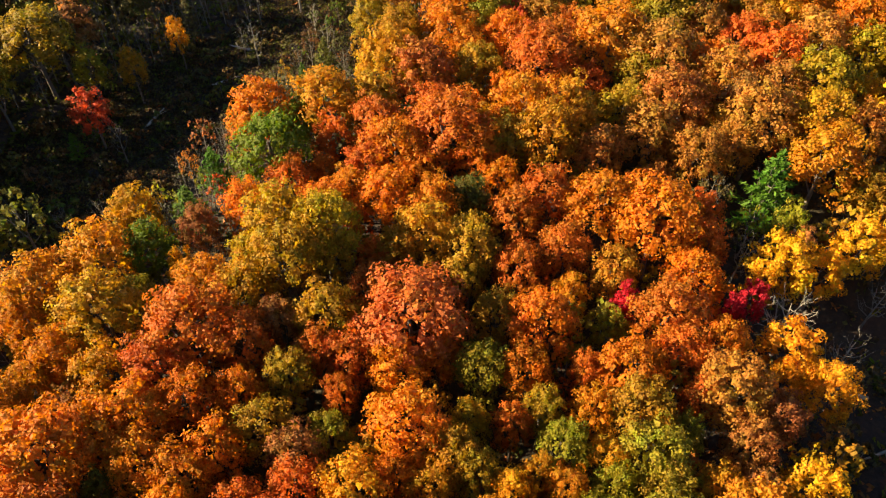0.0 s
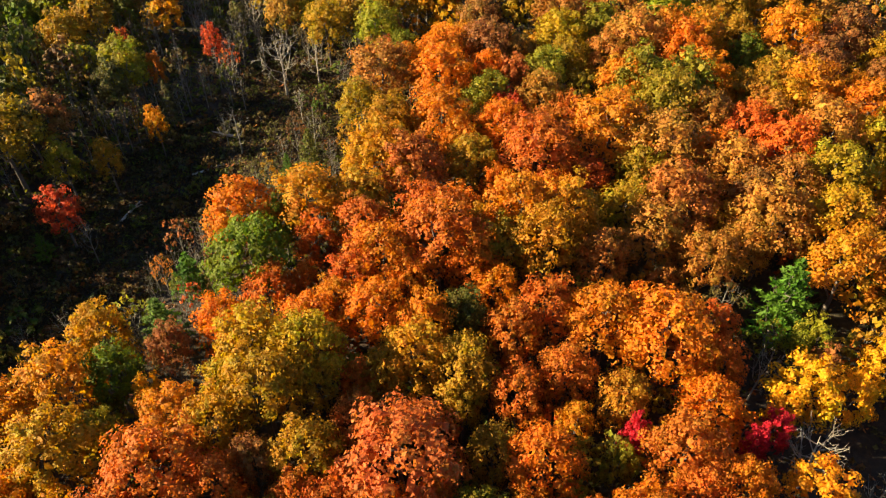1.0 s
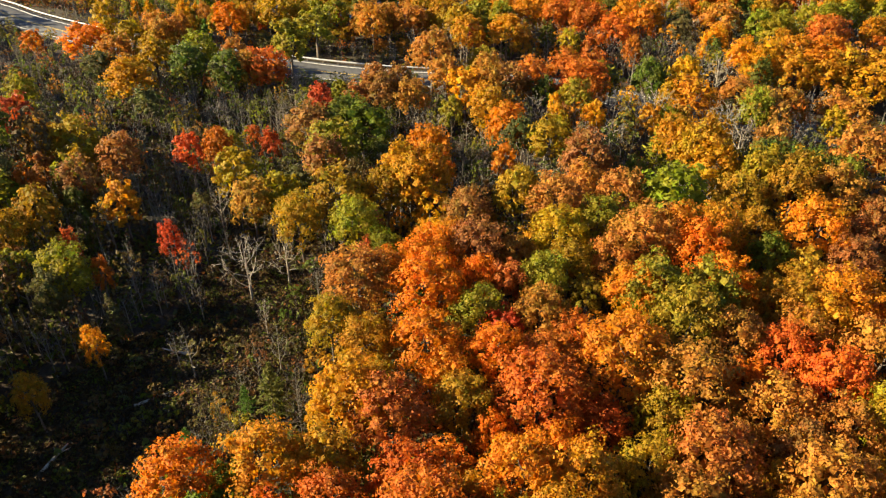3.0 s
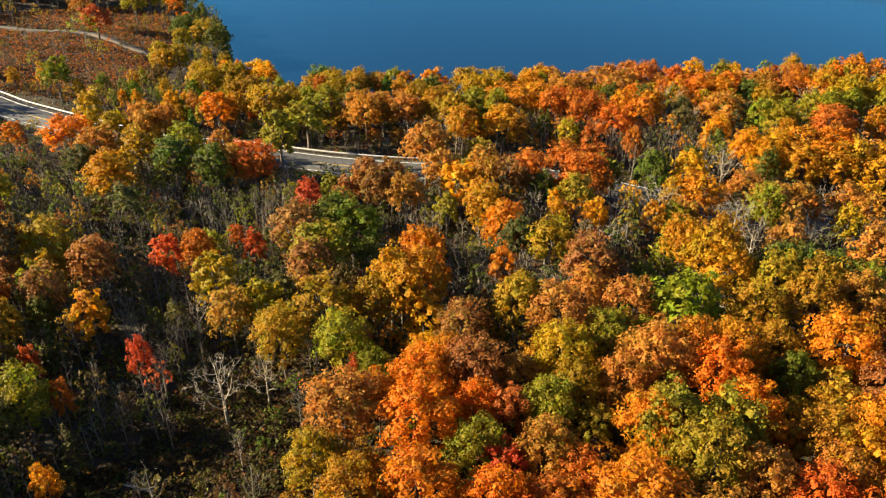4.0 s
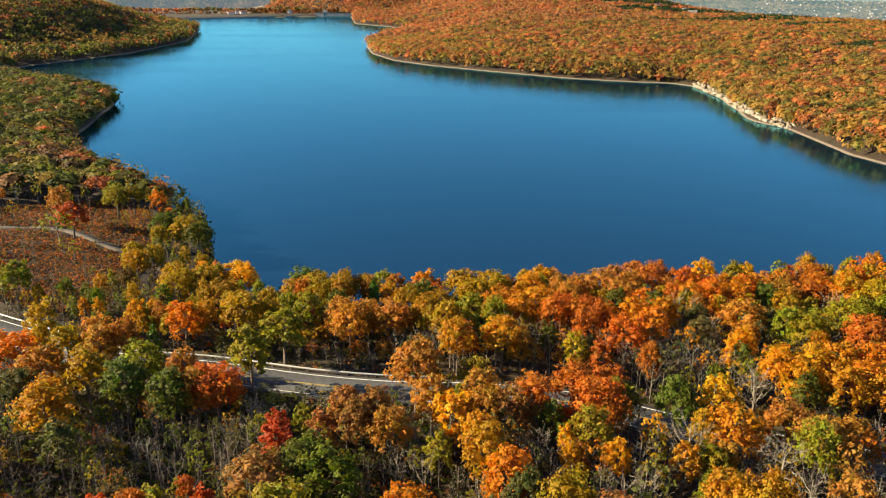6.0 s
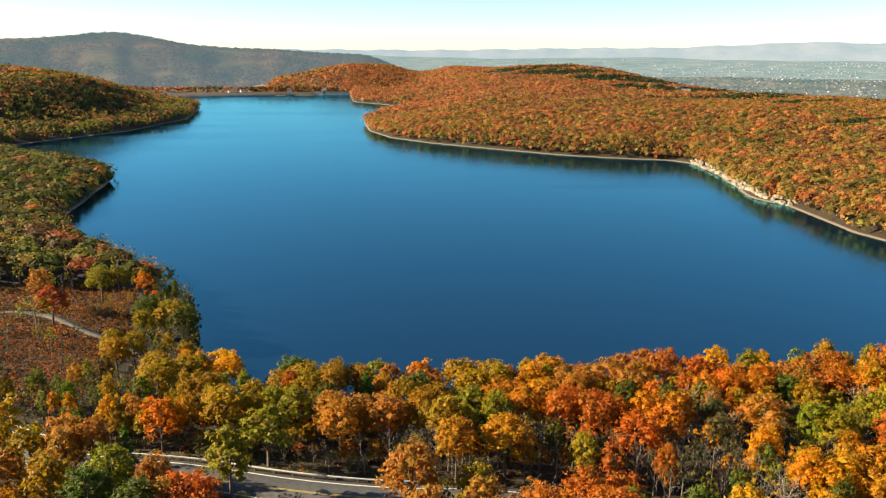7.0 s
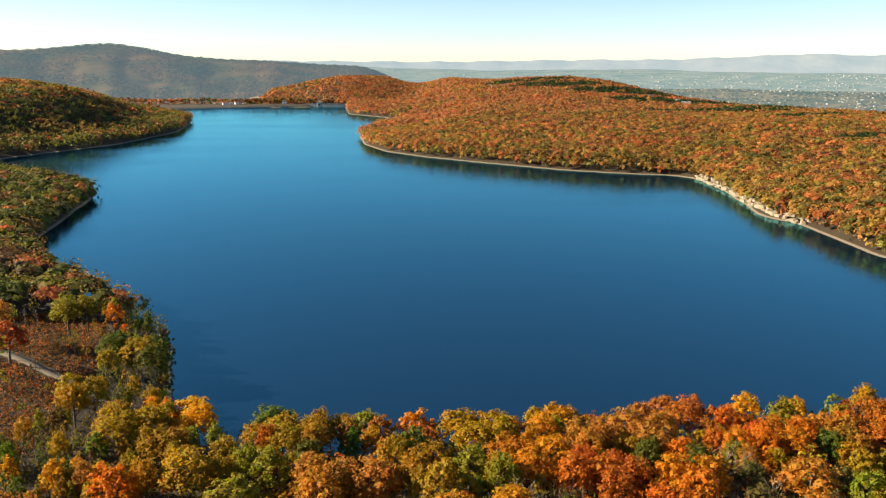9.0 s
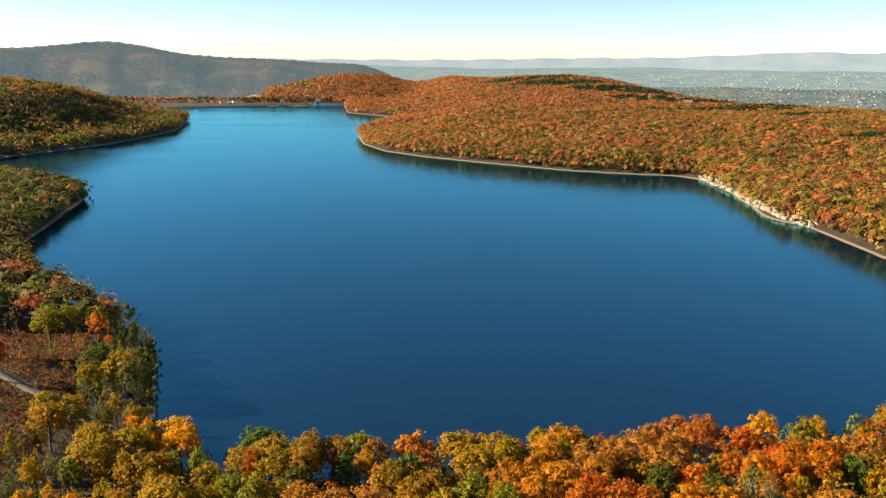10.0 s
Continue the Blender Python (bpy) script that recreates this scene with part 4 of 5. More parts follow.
tree("oak", 25.5, 246.0, 4.6, 11.9, "mustard")
tree("oak", 73.5, 246.4, 4.0, 11.8, "rose")
tree("oak", 46.9, 248.0, 4.6, 11.8, "amber")
tree("maple", 15.9, 248.0, 3.4, 12.0, "orange")
tree("oak", 77.1, 250.7, 4.0, 11.8, "rose")
tree("oak", -39.6, 251.1, 4.6, 11.8, "mustard")
tree("oak", 90.1, 251.2, 3.5, 11.8, "gold")
tree("oak", 71.5, 251.7, 4.0, 11.9, "rose")
tree("oak", -46.4, 252.3, 4.6, 11.9, "mustard")
tree("oak", -14.3, 253.3, 5.3, 12.0, "moss")
tree("oak", -30.1, 253.7, 4.6, 11.8, "gold")
tree("oak", -32.6, 260.4, 4.6, 11.9, "gold")
tree("oak", -59.2, 263.0, 3.6, 11.8, "mustard")
tree("oak", -56.0, 266.9, 3.6, 11.8, "mustard")
tree("oak", -60.9, 267.7, 3.6, 11.9, "mustard")
tree("oak", -49.3, 290.8, 4.5, 12.0, "moss")
tree("sparse", -89.9, 291.8, 4.3, 11.2, "lime")
tree("oak", -53.5, 295.0, 5.3, 12.0, "ochre")
tree("maple", -88.2, 298.7, 5.3, 13.0, "scarlet")
tree("oak", -61.3, 299.7, 4.7, 12.0, "moss")
tree("oak", -97.7, 315.7, 3.9, 13.0, "tan")
tree("maple", -69.7, 326.1, 3.0, 12.0, "orange")
tree("oak", -83.9, 327.9, 4.4, 11.8, "olive")
tree("oak", -79.9, 332.7, 4.4, 11.8, "olive")
tree("oak", -86.0, 333.7, 4.4, 11.9, "olive")


# ---- the rest of the wood, between the trees above ----
GULCH = [(-11, 121), (-4, 119), (-3, 111), (-8, 102), (-10, 94), (-17, 90), (-24, 86), (-29, 80), (-31, 72), (-32, 66), (-43, 63), (-54, 62), (-56, 84), (-48, 95), (-38, 107), (-29, 112), (-26, 125), (-20, 130)]
CLEARING = [(-150, 300), (-125, 335), (-100, 352), (-79, 342), (-64, 318), (-60, 297), (-62, 275), (-66, 242), (-95, 250), (-150, 285)]


def within(x, y, poly):
    odd = False
    for (ax, ay), (bx, by) in zip(poly, poly[1:] + poly[:1]):
        if (ay > y) != (by > y) and x < ax + (y - ay) * (bx - ax) / (by - ay):
            odd = not odd
    return odd


def pick(rng, table):
    names = [a for a, _ in table]
    w = np.array([b for _, b in table], float)
    return names[int(rng.choice(len(names), p=w / w.sum()))]


def fill_wood():
    rng = np.random.default_rng(11)
    cell, grid = 8.0, {}
    marked = [(x, y, tone) for x, y, _, tone in PLANTED if tone in GROVE]
    MX, MY = np.array([p[0] for p in marked]), np.array([p[1] for p in marked])
    for x, y, r, _ in PLANTED:
        grid.setdefault((int(x // cell), int(y // cell)), []).append((x, y, r))

    def neighbour_tone(x, y):
        """The tone of the marked tree that stands nearest."""
        return marked[int(np.argmin((MX - x) ** 2 + (MY - y) ** 2))][2]

    def free(x, y, r, share):
        cx, cy = int(x // cell), int(y // cell)
        for a in range(cx - 2, cx + 3):
            for b in range(cy - 2, cy + 3):
                for px, py, pr in grid.get((a, b), ()):
                    if (px - x) ** 2 + (py - y) ** 2 < (share * (pr + r)) ** 2:
                        return False
        return True

    n = 24000
    X, Y = rng.uniform(-175, 190, n), rng.uniform(-6, 345, n)
    keep = (X - 0.085 * Y < 0.58 * (Y + 15) + 16) & (X - 0.085 * Y > -0.58 * (Y + 22) - 34)
    keep &= shore_distance(X, Y) > 1.5
    X, Y = X[keep], Y[keep]
    order = np.argsort(np.abs(X - 0.085 * Y) / (Y + 60) + rng.uniform(0, 0.25, len(X)))
    X, Y = X[order], Y[order]
    road, _ = line_distance(X, Y, ROAD)
    lane, _ = line_distance(X, Y, LANE)
    shore = shore_distance(X, Y)
    for x, y, dr, dl, ds in zip(X, Y, road, lane, shore):
        if dr < 6.2 or dl < 1.6:
            continue
        clearing, gulch = within(x, y, CLEARING), within(x, y, GULCH)
        east = x > -8 + max(0, y - 120) * 0.35
        if gulch or (36 < x < 62 and 22 < y < 50):
            kind, share = pick(rng, [("shrub", 6), ("bare", 2), ("sparse", 1)]), 0.75
            tone = pick(rng, [("straw", 3), ("brown", 4), ("moss", 2)])
            if rng.random() < 0.5 or (kind != "shrub" and rng.random() < 0.4):
                continue
        elif clearing:
            kind, share = pick(rng, [("bare", 3), ("sparse", 3), ("shrub", 3)]), 1.0
            tone = pick(rng, [("ochre", 2), ("brown", 3), ("olive", 2), ("rust", 1)])
            if rng.random() < 0.82:
                continue
        elif y < 128 and (east or y < 62):
            kind, share = pick(rng, [("oak", 12), ("maple", 2), ("sparse", 0.4)]), 0.74
            tone = pick(rng, [("orange", 5), ("amber", 4), ("rust", 4), ("ochre", 3), ("olive", 2), ("tan", 3 if x > 15 else 1), ("mustard", 2 if x > 10 else 1), ("russet", 1)])
            if y > 92:
                tone = pick(rng, [("amber", 3), ("ochre", 4), ("olive", 5), ("mustard", 4), ("tan", 2), ("orange", 1.5), ("rust", 1.5), ("russet", 1)])
            share = 0.68
        elif y < 150:
            kind, share = pick(rng, [("oak", 2 if x < -45 or x > -5 else 0.4), ("maple", 0.6), ("sparse", 4.5), ("bare", 9), ("shrub", 3), ("pine", 0.3)]), 0.42
            tone = pick(rng, [("olive", 2), ("straw", 4), ("brown", 4), ("ochre", 0.6), ("russet", 0.8), ("moss", 5), ("scarlet", 0.15)])
        elif y < 218 and dr > 6:
            kind, share = pick(rng, [("oak", 2.2 if x > 20 else 0.3), ("maple", 1.2 if x > 20 else 0.5), ("sparse", 4.5), ("bare", 9), ("shrub", 3)]), 0.42
            tone = pick(rng, [("olive", 4), ("amber", (x > 20) * 2), ("tan", 0.5 + (x > 20) * 2), ("straw", 4), ("ochre", 2), ("mustard", (x > 0) * 2), ("russet", 1), ("rust", 0.6), ("moss", 4)])
        elif x < -45:
            kind, share = pick(rng, [("oak", 0.8), ("maple", 2), ("sparse", 5), ("bare", 3), ("pine", 0.7)]), 0.62
            tone = pick(rng, [("olive", 4), ("moss", 5), ("ochre", 1), ("brown", 3), ("green", 2)])
        else:
            kind, share = pick(rng, [("oak", 5), ("maple", 3), ("sparse", 2), ("bare", 0.7), ("shrub", 4)]), 0.6
            tone = pick(rng, [("olive", 5), ("amber", 3), ("orange", 2), ("rust", 2), ("ochre", 4), ("mustard", 3), ("moss", 2), ("tan", 2)])
        # dense trees added left of the hollow, mostly out of view, to shade it
        if x < -55 and 60 < y < 128 and not gulch:
            kind, share, tone = pick(rng, [("oak", 8), ("sparse", 2), ("bare", 1)]), 0.6, pick(rng, [("moss", 5), ("brown", 3), ("olive", 2), ("green", 2)])
        if kind == "bare" and y > 100 and rng.random() < 0.65:
            tone = "pale"
        if kind in ("oak", "maple") and not gulch and not clearing and rng.random() < (0.75 if y < 110 else 0.4) and (east or y < 62 or y > 150):
            tone = neighbour_tone(x, y)
        R, H = CANON[kind]
        r = R * rng.uniform(0.62, 1.08) * (1 if y < 150 and east else 0.84)
        if x < -22 and y > 205 and ds < 70:
            r *= rng.uniform(0.55, 0.78)
        if kind in ("sparse", "bare") and x < 20 and y < 220:
            r *= rng.uniform(0.5, 0.85)
        if kind != "shrub" and ds < 6 + r * 0.4:
            r = min(r, 3.2)
        if kind == "shrub" and dr < 14:
            share = 0.45
        if not free(x, y, r, share):
            continue
        h = H * max(0.72, (r / R) ** 0.5) * rng.uniform(0.88, 1.06)
        if dr < 18 and y < 235:
            h *= 0.5 if -32 < x < 6 or x < -66 else 1.05
        # heights raised on this side to throw longer shade over the hollow
        if x < -38 and 60 < y < 150:
            h *= 1.15 if x > -55 else 1.3
        tree(kind, x, y, r, h, tone)
        grid.setdefault((int(x // cell), int(y // cell)), []).append((x, y, r))
    # saplings below the trees along the shore
    for x, y, dr in zip(X, Y, road):
        r = rng.uniform(1.2, 2.1)
        if -45 < x and 205 < y < 264 and 7 < dr and shore_distance(x, y) > 2 and free(x, y, r, 0.5):
            tree("sapling", x, y, r, rng.uniform(4, 7), pick(rng, [("olive", 4), ("ochre", 3), ("mustard", 2), ("rust", 1), ("moss", 3), ("amber", 2)]))
            grid.setdefault((int(x // cell), int(y // cell)), []).append((x, y, r))
    # understorey in the gaps of the close wood
    for x, y, dr in zip(X, Y, road):
        r = rng.uniform(1.3, 2.2)
        if y < 150 and (x > -8 or y < 60) and dr > 7 and not within(x, y, GULCH) and not (36 < x < 62 and 22 < y < 50) and free(x, y, r, 0.6):
            tree("sapling", x, y, r, rng.uniform(6, 9), neighbour_tone(x, y) if rng.random() < 0.7 else pick(rng, [("olive", 3), ("ochre", 3), ("rust", 2), ("moss", 2)]))
            grid.setdefault((int(x // cell), int(y // cell)), []).append((x, y, r))


fill_wood()
for step_along in range(27):
    # low bushes on the bank below the clearing
    sy = 339 - 2.6 * step_along
    sx = float(np.interp(sy, [268, 300, 330, 344], [-40, -48, -55, -65])) - 1.4 - 0.7 * math.sin(step_along * 2.1)
    tree("shrub", sx, sy, 2.0 + 0.4 * math.sin(step_along * 1.7), 3.4 + 0.9 * math.cos(step_along * 2.9), ("moss", "olive", "brown", "green", "ochre")[step_along * 3 % 5])
join_rest("thicket", "dense thicket of thin and half-bare autumn trees")


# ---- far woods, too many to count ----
def far_woods(name, label, seed, n, region, radius, per, size, tones, spacing, dark=(), ring=False, edge_tones=()):
    """Crowns of leaf clumps over a stretch of land, joined in one mesh."""
    rng = np.random.default_rng(seed)
    x0, x1, y0, y1 = region
    X, Y = rng.uniform(x0, x1, n), rng.uniform(y0, y1, n)
    keep = shore_distance(X, Y) > (0.2 if tones is DULL else 1.5)
    if ring:
        road, _ = line_distance(X, Y, ROAD)
        keep &= (road > 9) & ((X - 0.085 * Y > 0.58 * (Y + 15) + 24) | (X - 0.085 * Y < -0.58 * (Y + 22) - 34) | (Y < -6))
    else:
        keep &= np.abs(X - 0.088 * Y) < 0.6 * Y + 40
    X, Y = X[keep], Y[keep]
    # thin to even spacing
    used, ok = {}, np.zeros(len(X), bool)
    for i, (x, y) in enumerate(zip(X, Y)):
        key = (int(x // spacing), int(y // spacing))
        if key not in used:
            used[key] = ok[i] = True
    X, Y = X[ok], Y[ok]
    Z = ground(X, Y)
    m = len(X)
    R = radius * rng.uniform(0.72, 1.2, m)
    H = 10.5 + 0.45 * (R - radius) + 0.6 * rng.normal(size=m) + 1.1 * np.sin(X / 23 + np.sin(Y / 31)) * np.sin(Y / 27)
    # crowns close up into one canopy; those at the water's edge hang down to the ground
    edge = 1 - step(shore_distance(X, Y), 4, 13)
    half = 0.52 * R + (0.48 * H - 0.52 * R) * edge
    size3 = np.stack([R, R, half], axis=1)[:, None, :]
    mid = np.stack([X, Y, Z + H - half], axis=1)[:, None, :]
    # leaf sprays on the bosses of each crown
    d = rng.normal(size=(m, per, 3))
    d[:, :, 2] = np.abs(d[:, :, 2]) - 0.55
    d /= np.linalg.norm(d, axis=2, keepdims=True)
    boss = 1 + 0.2 * np.sin(d[:, :, 0:1] * 4 + X[:, None, None]) * np.sin(d[:, :, 1:2] * 4 + Y[:, None, None])
    C = mid + d * size3 * boss * rng.uniform(0.86, 1.14, (m, per, 1))
    names = [a for a, _ in tones]
    w = np.array([b for _, b in tones], float)
    pal = np.array([COLOURS[a] for a in names])
    pickd = rng.choice(len(names), m, p=w / w.sum())
    if edge_tones:
        # other kinds of tree grow near the water
        golden = [names.index(a) for a in edge_tones]
        near = rng.random(m) < 0.75 * (1 - step(shore_distance(X, Y) + 25 * np.sin(X / 37) * np.sin(Y / 43), 25, 90))
        near |= rng.random(m) < 0.6 * step(X, 330, 430)
    # groves: neighbours share a tone
    grove = (np.sin(X / 47 + 2 * np.sin(Y / 61)) * np.sin(Y / 53 + 2 * np.sin(X / 71)) + 1) / 2
    pickd = np.where(rng.random(m) < 0.4, np.minimum(np.searchsorted(np.cumsum(w / w.sum()), grove), len(names) - 1), pickd)
    if edge_tones:
        pickd = np.where(near, rng.choice(golden, m), pickd)
    pal = 0.84 * pal + 0.16 * pal.mean(axis=1, keepdims=True)
    if dark:
        inside = np.any([np.hypot((X - gx) / 2.2, Y - gy) < gr for gx, gy, gr in dark], axis=0)
        inside &= rng.random(m) < 0.9
    else:
        inside = np.zeros(m, bool)
    col = (0.88 * pal[pickd] + 0.12 * (w[:, None] * pal).sum(axis=0) / w.sum()) * rng.uniform(0.8, 1.22, (m, 1)) * rng.uniform(0.93, 1.07, (m, 3))
    col = col * np.array((1.0, 1.02, 1.08))
    col = np.where(inside[:, None], np.array((0.03, 0.048, 0.012)) * rng.uniform(0.8, 1.3, (m, 1)), col)
    N = d * 0.8 + np.array([0, 0, 0.25]) + rng.normal(size=d.shape) * 0.3
    V, F = cards(rng, C.reshape(-1, 3), N.reshape(-1, 3), size, 0.8, 0.1)
    # broad sprays deeper in the crown
    b = max(5, per // 4)
    deep = mid + d[:, :b] * size3 * rng.uniform(0.6, 0.85, (m, b, 1))
    W, G = cards(rng, deep.reshape(-1, 3), (d[:, :b] * 0.6 + np.array([0, 0, 0.5])).reshape(-1, 3), radius * (0.4 if ring else 0.72), 0.85, 0.3)
    V, F = np.concatenate([V, W]), np.concatenate([F, G + len(V)])
    tint = np.concatenate([np.repeat(col, per * 4, axis=0), np.repeat(col, b * 4, axis=0)])
    tagged(new(name, np_mesh(name, V, F, WOODS_LEAF, tint, True)), label, "woods", kind="stuff")


WARM = [("rust", 6), ("amber", 2), ("tan", 4), ("russet", 4), ("ochre", 3.5), ("olive", 5), ("orange", 2.5), ("brown", 3), ("mustard", 3), ("moss", 3), ("red", 0.15)]
UPLAND = [("rust", 7), ("russet", 7), ("tan", 4.5), ("rose", 2), ("ochre", 3), ("olive", 2), ("brown", 2.5), ("amber", 1), ("moss", 1)]
DULL = [("moss", 7), ("green", 6), ("olive", 2.5), ("brown", 3), ("rust", 1.4), ("ochre", 2.2), ("russet", 1.4), ("pine", 1)]
HILLSIDE = [("moss", 5), ("green", 5), ("olive", 4), ("ochre", 3.5), ("rust", 2.5), ("tan", 1.5), ("brown", 2), ("russet", 2)]
NORTH = [("rust", 2), ("russet", 5), ("brown", 6), ("tan", 1), ("moss", 3)]
far_woods("shore_woods", "orange and rust autumn woods on the far shore", 21, 60000, (-20, 640, 400, 1000), 4.2, 40, 1.0, WARM, 5.2, [(470, 905, 22), (560, 760, 26), (404, 700, 12)], edge_tones=("ochre", "mustard", "olive", "amber", "moss", "rust"))
far_woods("upland_woods", "rust and amber autumn woods on the plateau", 22, 60000, (-60, 1050, 1000, 2200), 5.6, 16, 1.9, UPLAND, 7.8, [(440, 1406, 52), (462, 1265, 48), (436, 1047, 42), (560, 1120, 40), (335, 1506, 38), (300, 1600, 40), (640, 1010, 34)])
far_woods("point_woods", "dark olive woods on the low points of the lake", 23, 20000, (-420, -30, 345, 800), 4.5, 60, 0.85, DULL, 6.0)
far_woods("hill_woods", "shaded olive and rust woods on the lakeside hill", 24, 30000, (-900, -190, 800, 1500), 5.2, 24, 1.7, HILLSIDE, 7.4)
far_woods("north_woods", "russet and brown woods behind the dam", 25, 9000, (-760, -50, 1645, 1720), 5.0, 16, 2.6, NORTH, 9.5)
far_woods("north_hill_woods", "rust woods on the hill behind the dam", 29, 26000, (-240, 260, 1660, 2300), 6.4, 10, 3.4, UPLAND, 11.5)
far_woods("outer_woods", "orange and olive autumn woods closing round the valley side", 27, 40000, (-60, 330, -160, 330), 4.4, 52, 1.1, WARM, 6.4, ring=True)
far_woods("side_woods", "olive and brown woods beside the clearing", 28, 20000, (-330, -60, -160, 345), 4.4, 52, 1.1, DULL, 6.4, ring=True)


# ---- low growth on the ground ----
def undergrowth(name, label, seed, n, region, inside, tones, size, thin=0.0):
    rng = np.random.default_rng(seed)
    x0, x1, y0, y1 = region
    X, Y = rng.uniform(x0, x1, n), rng.uniform(y0, y1, n)
    road, _ = line_distance(X, Y, ROAD)
    lane, _ = line_distance(X, Y, LANE)
    keep = (road > 5.6) & (lane > 2.2) & (shore_distance(X, Y) > 1) & (np.abs(X - 0.085 * Y) < 0.6 * (Y + 22) + 20)
    if not inside:
        keep &= ~(np.array([within(x, y, GULCH) for x, y in zip(X, Y)]) & (rng.random(n) < thin))
    if inside:
        keep &= np.array([within(x, y, inside) for x, y in zip(X, Y)])
    X, Y = X[keep], Y[keep]
    m, per = len(X), 5
    spread = rng.normal(size=(m, per, 3)) * size * 0.7
    spread[:, :, 2] = np.abs(spread[:, :, 2]) * 0.6 + 0.1
    C = np.stack([X, Y, ground(X, Y)], axis=1)[:, None, :] + spread
    N = rng.normal(size=(m, per, 3)) * 0.6 + np.array([0, 0, 0.8])
    pal = np.array([COLOURS[a] for a in tones])
    col = pal[rng.integers(len(tones), size=m)] * rng.uniform(0.6, 1.1, (m, 1))
    V, F = cards(rng, C.reshape(-1, 3), N.reshape(-1, 3), size, 0.5)
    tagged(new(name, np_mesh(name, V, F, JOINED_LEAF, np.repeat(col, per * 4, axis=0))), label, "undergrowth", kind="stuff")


undergrowth("bracken", "rust brown dead bracken in the lakeside clearing", 31, 30000, (-150, -50, 225, 355), CLEARING, ["rust", "brown", "tan", "russet", "straw"], 0.42)
# most tufts take the darkened brown that paints shade on the hollow floor
undergrowth("gulch_grass", "brown grass and brambles with the hollow's shade put into their colour", 34, 26000, (-58, 0, 60, 132), GULCH, ["shaded_brown", "shaded_brown", "brown", "moss", "shaded_brown"], 0.42)
undergrowth("scrub", "grey-green scrub and saplings under thin trees", 33, 9000, (-110, 25, 75, 205), None, ["moss", "straw", "brown", "green", "straw"], 0.95, 0.97)
undergrowth("brush", "brown grass and brambles on the forest floor", 32, 20000, (-130, 150, 10, 260), None, ["brown", "straw", "moss", "green", "russet"], 0.6, 0.1)


# ---- rocks on the far shore ----
def rock_mesh(seed):
    rng = np.random.default_rng(seed)
    bm = bmesh.new()
    bmesh.ops.create_cube(bm, size=1)
    bmesh.ops.bevel(bm, geom=bm.edges[:], offset=0.16, segments=1, affect="EDGES")
    for v in bm.verts:
        v.co += Vector(rng.normal(size=3)) * 0.07
    return bm_mesh("ledge_rock", bm, ROCK)


def build_rocks():
    forms = [rock_mesh(k) for k in range(6)]
    rng = np.random.default_rng(41)
    line = [(252, 672), (247, 602), (233, 524), (240, 494)]
    for a, b, n in zip(line, line[1:], (22, 34, 12)):
        for k in range(n):
            s = (k + rng.uniform(0, 1)) / n
            x, y = a[0] + (b[0] - a[0]) * s, a[1] + (b[1] - a[1]) * s
            for row in range(2):
                w = rng.uniform(1.6, 6.5) * (1 - 0.3 * row)
                px, py = x + row * rng.uniform(1.5, 4.0) + rng.uniform(-0.5, 1.2), y + rng.uniform(-1.5, 1.5)
                ob = tagged(new("ledge_rock", forms[int(rng.integers(6))]), "pale sandstone ledge rock at the water line", "rock", "rocks of the far shore")
                h = rng.uniform(0.7, 2.3)
                ob.matrix_basis = pose(px, py, float(ground(px, py)) + h * 0.25, 0, 0, rng.uniform(-30, 30) + 80) @ pose(0, 0, 0, rng.uniform(-9, 9), rng.uniform(-9, 9), 0) @ Matrix.Diagonal((w, w * 0.6, h, 1))


build_rocks()


